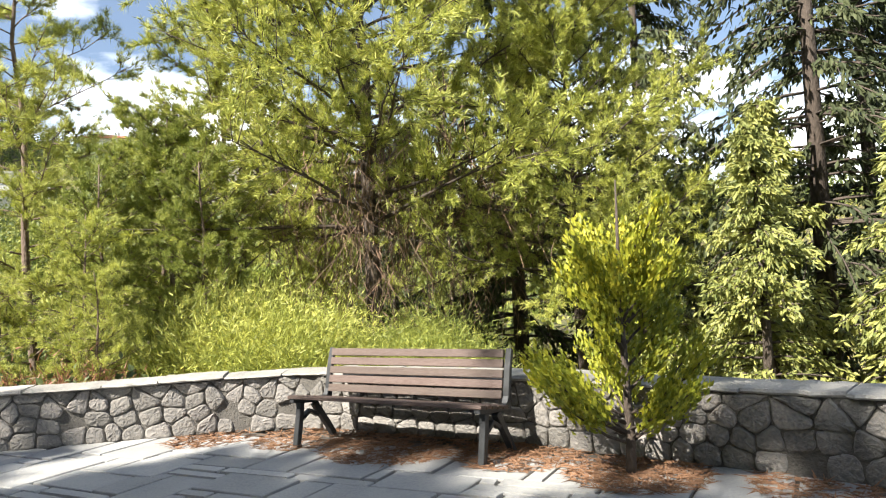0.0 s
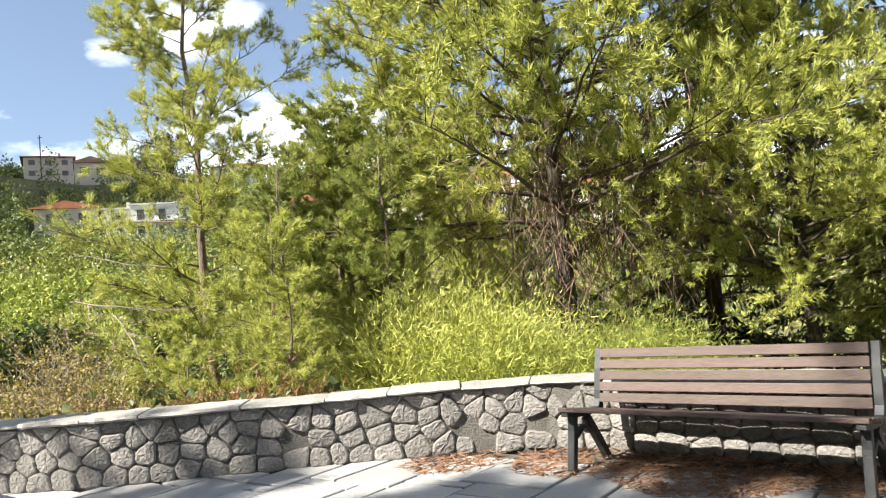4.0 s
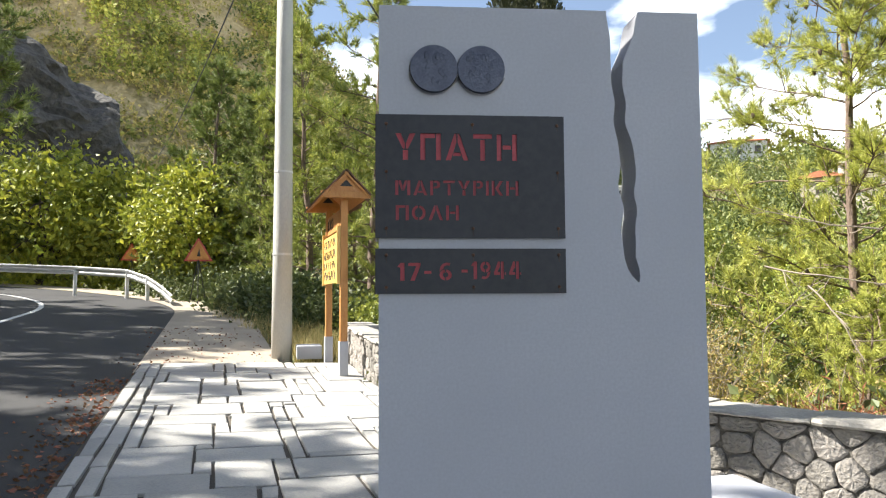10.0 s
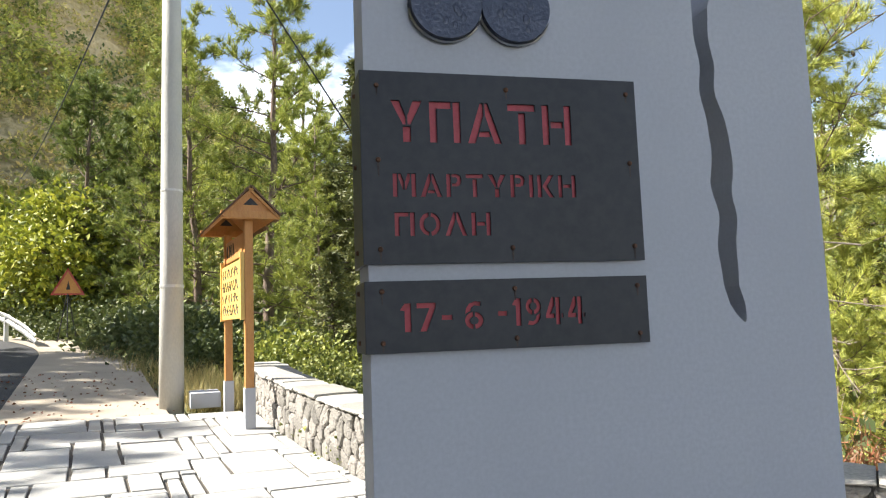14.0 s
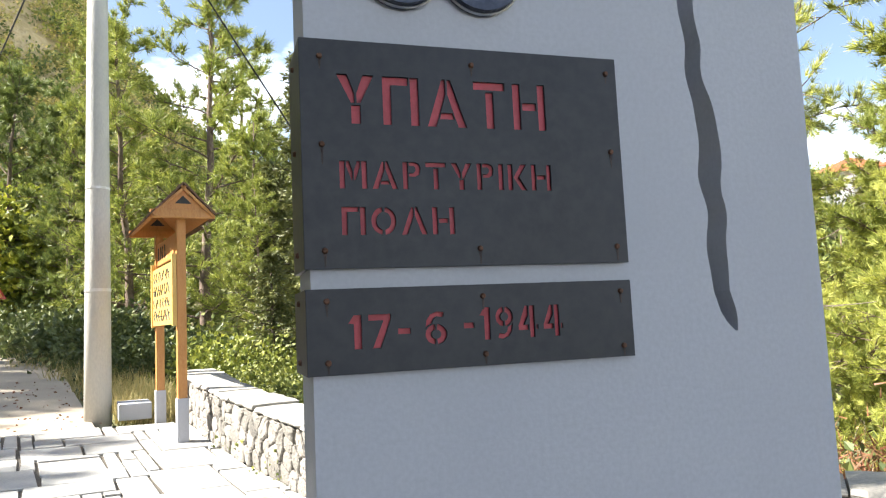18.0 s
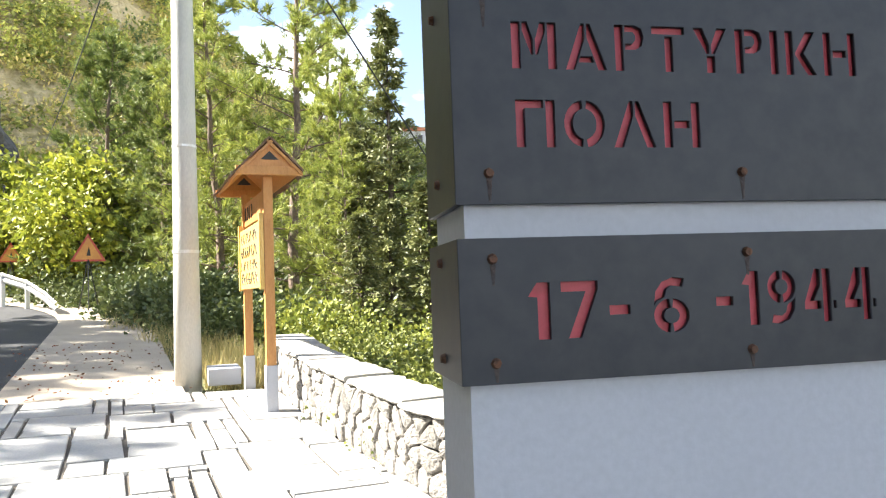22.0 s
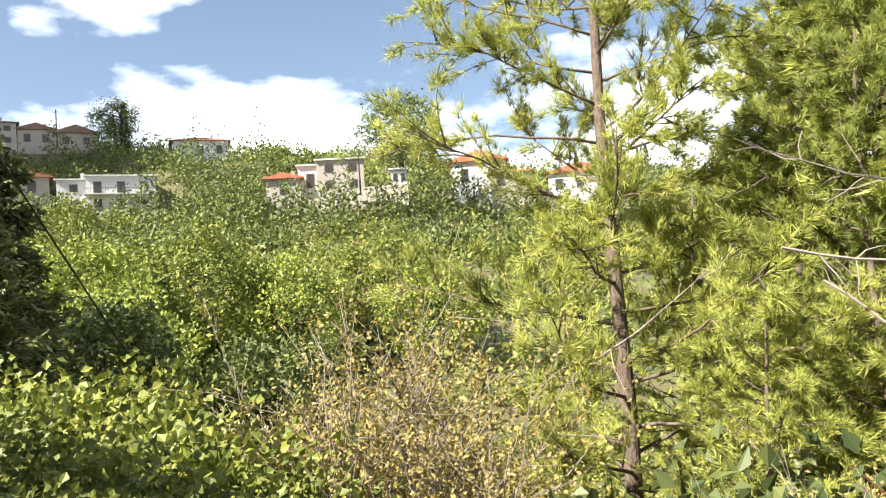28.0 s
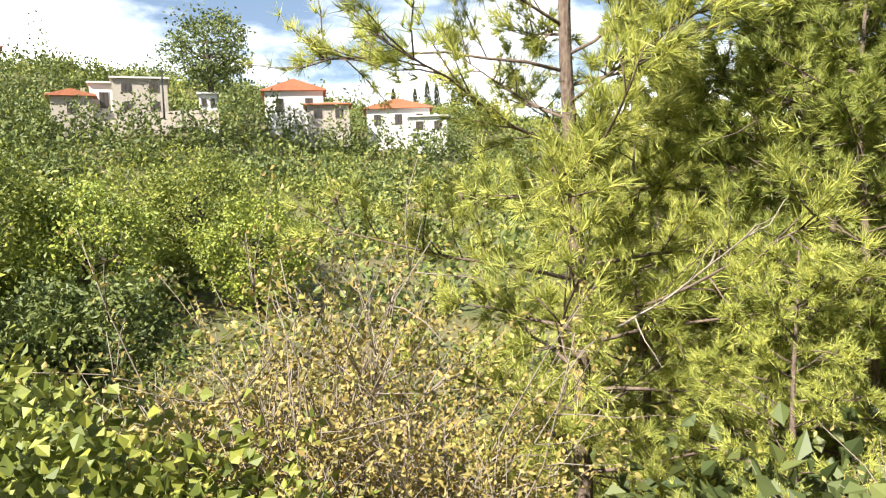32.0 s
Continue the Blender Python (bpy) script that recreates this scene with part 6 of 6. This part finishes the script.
# ---- ground cover ----
def grass(name, spots, seed, label, mat, h=0.45):
    rng = np.random.default_rng(seed)
    s = Soup()
    for x, y, r, n in spots:
        a, q = rng.random(n) * 6.283, np.sqrt(rng.random(n)) * r
        X, Y = x + np.cos(a) * q, y + np.sin(a) * q
        P = np.stack([X, Y, [max(land(float(u), float(v)), -99) for u, v in zip(X, Y)]], 1)
        s.blades(P, np.stack([rng.normal(size=n) * 0.35, rng.normal(size=n) * 0.35, np.ones(n)], 1), h * rng.uniform(0.5, 1.3, n), 0.008, rng)
    tagged(new(name, s.mesh(name, mat)), label, "grass", kind="stuff")


grass("dry_grass", [(-14.6, 8.3, 0.9, 900), (-15.8, 8.9, 1.0, 900), (-13.4, 8.5, 0.7, 500), (-17.5, 9.6, 1.2, 900), (-19.5, 10.2, 1.3, 800), (-22.5, 11, 1.5, 700), (-9.2, 7.2, 0.8, 300), (-10.8, 7.8, 0.9, 300)], 8, "dry blond grass beside the pole and the wall", M_GRASS)


def needle_bed():
    rng = np.random.default_rng(9)
    s = Soup()
    for x, y, r, n in ((-0.3, 6.2, 0.75, 1900), (0.7, 5.6, 0.5, 1000), (1.5, 4.95, 0.5, 1400), (-2.3, 6.75, 0.4, 420), (-1.3, 6.6, 0.5, 700), (2.5, 4.5, 0.4, 500)):
        a, q = rng.random(n) * 6.283, np.sqrt(rng.random(n)) * r
        X, Y = x + np.cos(a) * q, y + np.sin(a) * q
        keep = np.array([beyond(float(u), float(v)) < -0.05 for u, v in zip(X, Y)])
        X, Y = X[keep], Y[keep]
        P = np.stack([X, Y, 0.036 + rng.random(len(X)) * 0.012], 1)
        s.blades(P, np.stack([rng.normal(size=len(X)), rng.normal(size=len(X)), rng.random(len(X)) * 0.12], 1), 0.12, 0.006, rng)
    tagged(new("fallen_needles", s.mesh("fallen_needles", M_NEEDLE_BED)), "rust-brown fallen pine needles on the paving", "needles", kind="stuff")


needle_bed()


def hanging_twigs():
    """Bare dead twigs that hang in the shade of the old pines."""
    rng = np.random.default_rng(10)
    s = Soup()
    for x, y, z in ((-2.0, 12.9, 3.6), (-1.2, 13.1, 3.0), (-0.4, 13.6, 3.4), (0.6, 14.0, 3.2), (1.6, 14.6, 3.0), (-2.9, 13.2, 2.9), (-1.5, 12.8, 2.2), (0.2, 13.8, 2.2), (-0.9, 13.6, 4.6), (1.0, 14.2, 4.4)):
        for k in range(150):
            p = np.array([x + rng.normal() * 0.8, y + rng.normal() * 0.6, z + rng.normal() * 0.7])
            pts = wander(p, (rng.normal() * 0.55, rng.normal() * 0.55, -1.0), rng.uniform(0.4, 1.5), 5, 0.15, rng, -0.06)
            s.tube(pts, np.linspace(0.010, 0.003, 6), 3)
    tagged(new("dead_twigs", s.mesh("dead_twigs", M_DEAD)), "tangle of bare dead twigs hanging under the pines", "dead branches", kind="stuff")


hanging_twigs()
# dark trunks and undergrowth behind the bench, the shade there put into the leaf colour
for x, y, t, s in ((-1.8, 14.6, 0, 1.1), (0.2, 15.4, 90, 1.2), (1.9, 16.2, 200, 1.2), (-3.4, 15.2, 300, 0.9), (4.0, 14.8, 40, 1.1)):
    stand("dark_bush", DB, x, y, "undergrowth beneath the pines, leaves darkened in place of their shade", "bush", "shaded undergrowth", t, s, 0.4)


def dead_limbs():
    """Pale bare limbs that stick out of the pines towards the wall."""
    rng = np.random.default_rng(14)
    s = Soup()
    for x, y, z, dx, dy, dz, L in ((-7.3, 8.6, 1.75, 0.9, 0.1, -0.12, 1.5), (-7.0, 8.9, 1.55, 0.7, -0.2, -0.35, 1.0), (-6.4, 9.2, 2.1, -0.5, -0.3, 0.1, 1.2), (-8.2, 10.4, 1.0, 0.4, -0.3, 0.3, 1.1)):
        pts = wander((x, y, z), (dx, dy, dz), L, 8, 0.1, rng)
        s.tube(pts, np.linspace(0.010, 0.003, 9), 5)
        for k in range(9):
            i = rng.integers(1, 8)
            tw = wander(pts[i], unit(pts[i] - pts[i - 1]) + rng.normal(size=3) * 0.5, rng.uniform(0.15, 0.45), 4, 0.2, rng)
            s.tube(tw, np.linspace(0.005, 0.002, 5), 3)
    tagged(new("bare_limbs", s.mesh("bare_limbs", M_TWIG)), "pale bare dead limbs reaching out of the pines", "dead branches", kind="stuff")


dead_limbs()


def leaf_litter():
    """Dry leaves blown along the kerb and over the shoulder."""
    rng = np.random.default_rng(16)
    n = 1500
    u, v = rng.uniform(-9, 6, n), np.abs(rng.normal(size=n)) * 0.28
    X, Y = ROAD_P.x + ROAD_D.x * u + ROAD_N.x * v, ROAD_P.y + ROAD_D.y * u + ROAD_N.y * v
    m = 260
    u2, v2 = rng.uniform(5.5, 13, m), rng.uniform(-2.2, 0.5, m)
    X, Y = np.concatenate([X, ROAD_P.x + ROAD_D.x * u2 + ROAD_N.x * v2]), np.concatenate([Y, ROAD_P.y + ROAD_D.y * u2 + ROAD_N.y * v2])
    Z = np.array([gz(float(x)) - 0.0 for x in X]) + np.where(np.arange(n + m) < n, -0.044, -0.028)
    s = Soup()
    D = np.stack([rng.normal(size=n + m), rng.normal(size=n + m), rng.random(n + m) * 0.25], 1)
    s.leaves(np.stack([X, Y, Z], 1), D, 0.05 * rng.uniform(0.6, 1.4, n + m), 0.018, rng)
    tagged(new("leaf_litter", s.mesh("leaf_litter", M_BROWN)), "dry brown leaves scattered along the kerb", "leaves", kind="stuff")


leaf_litter()
build_wall()
build_paving()
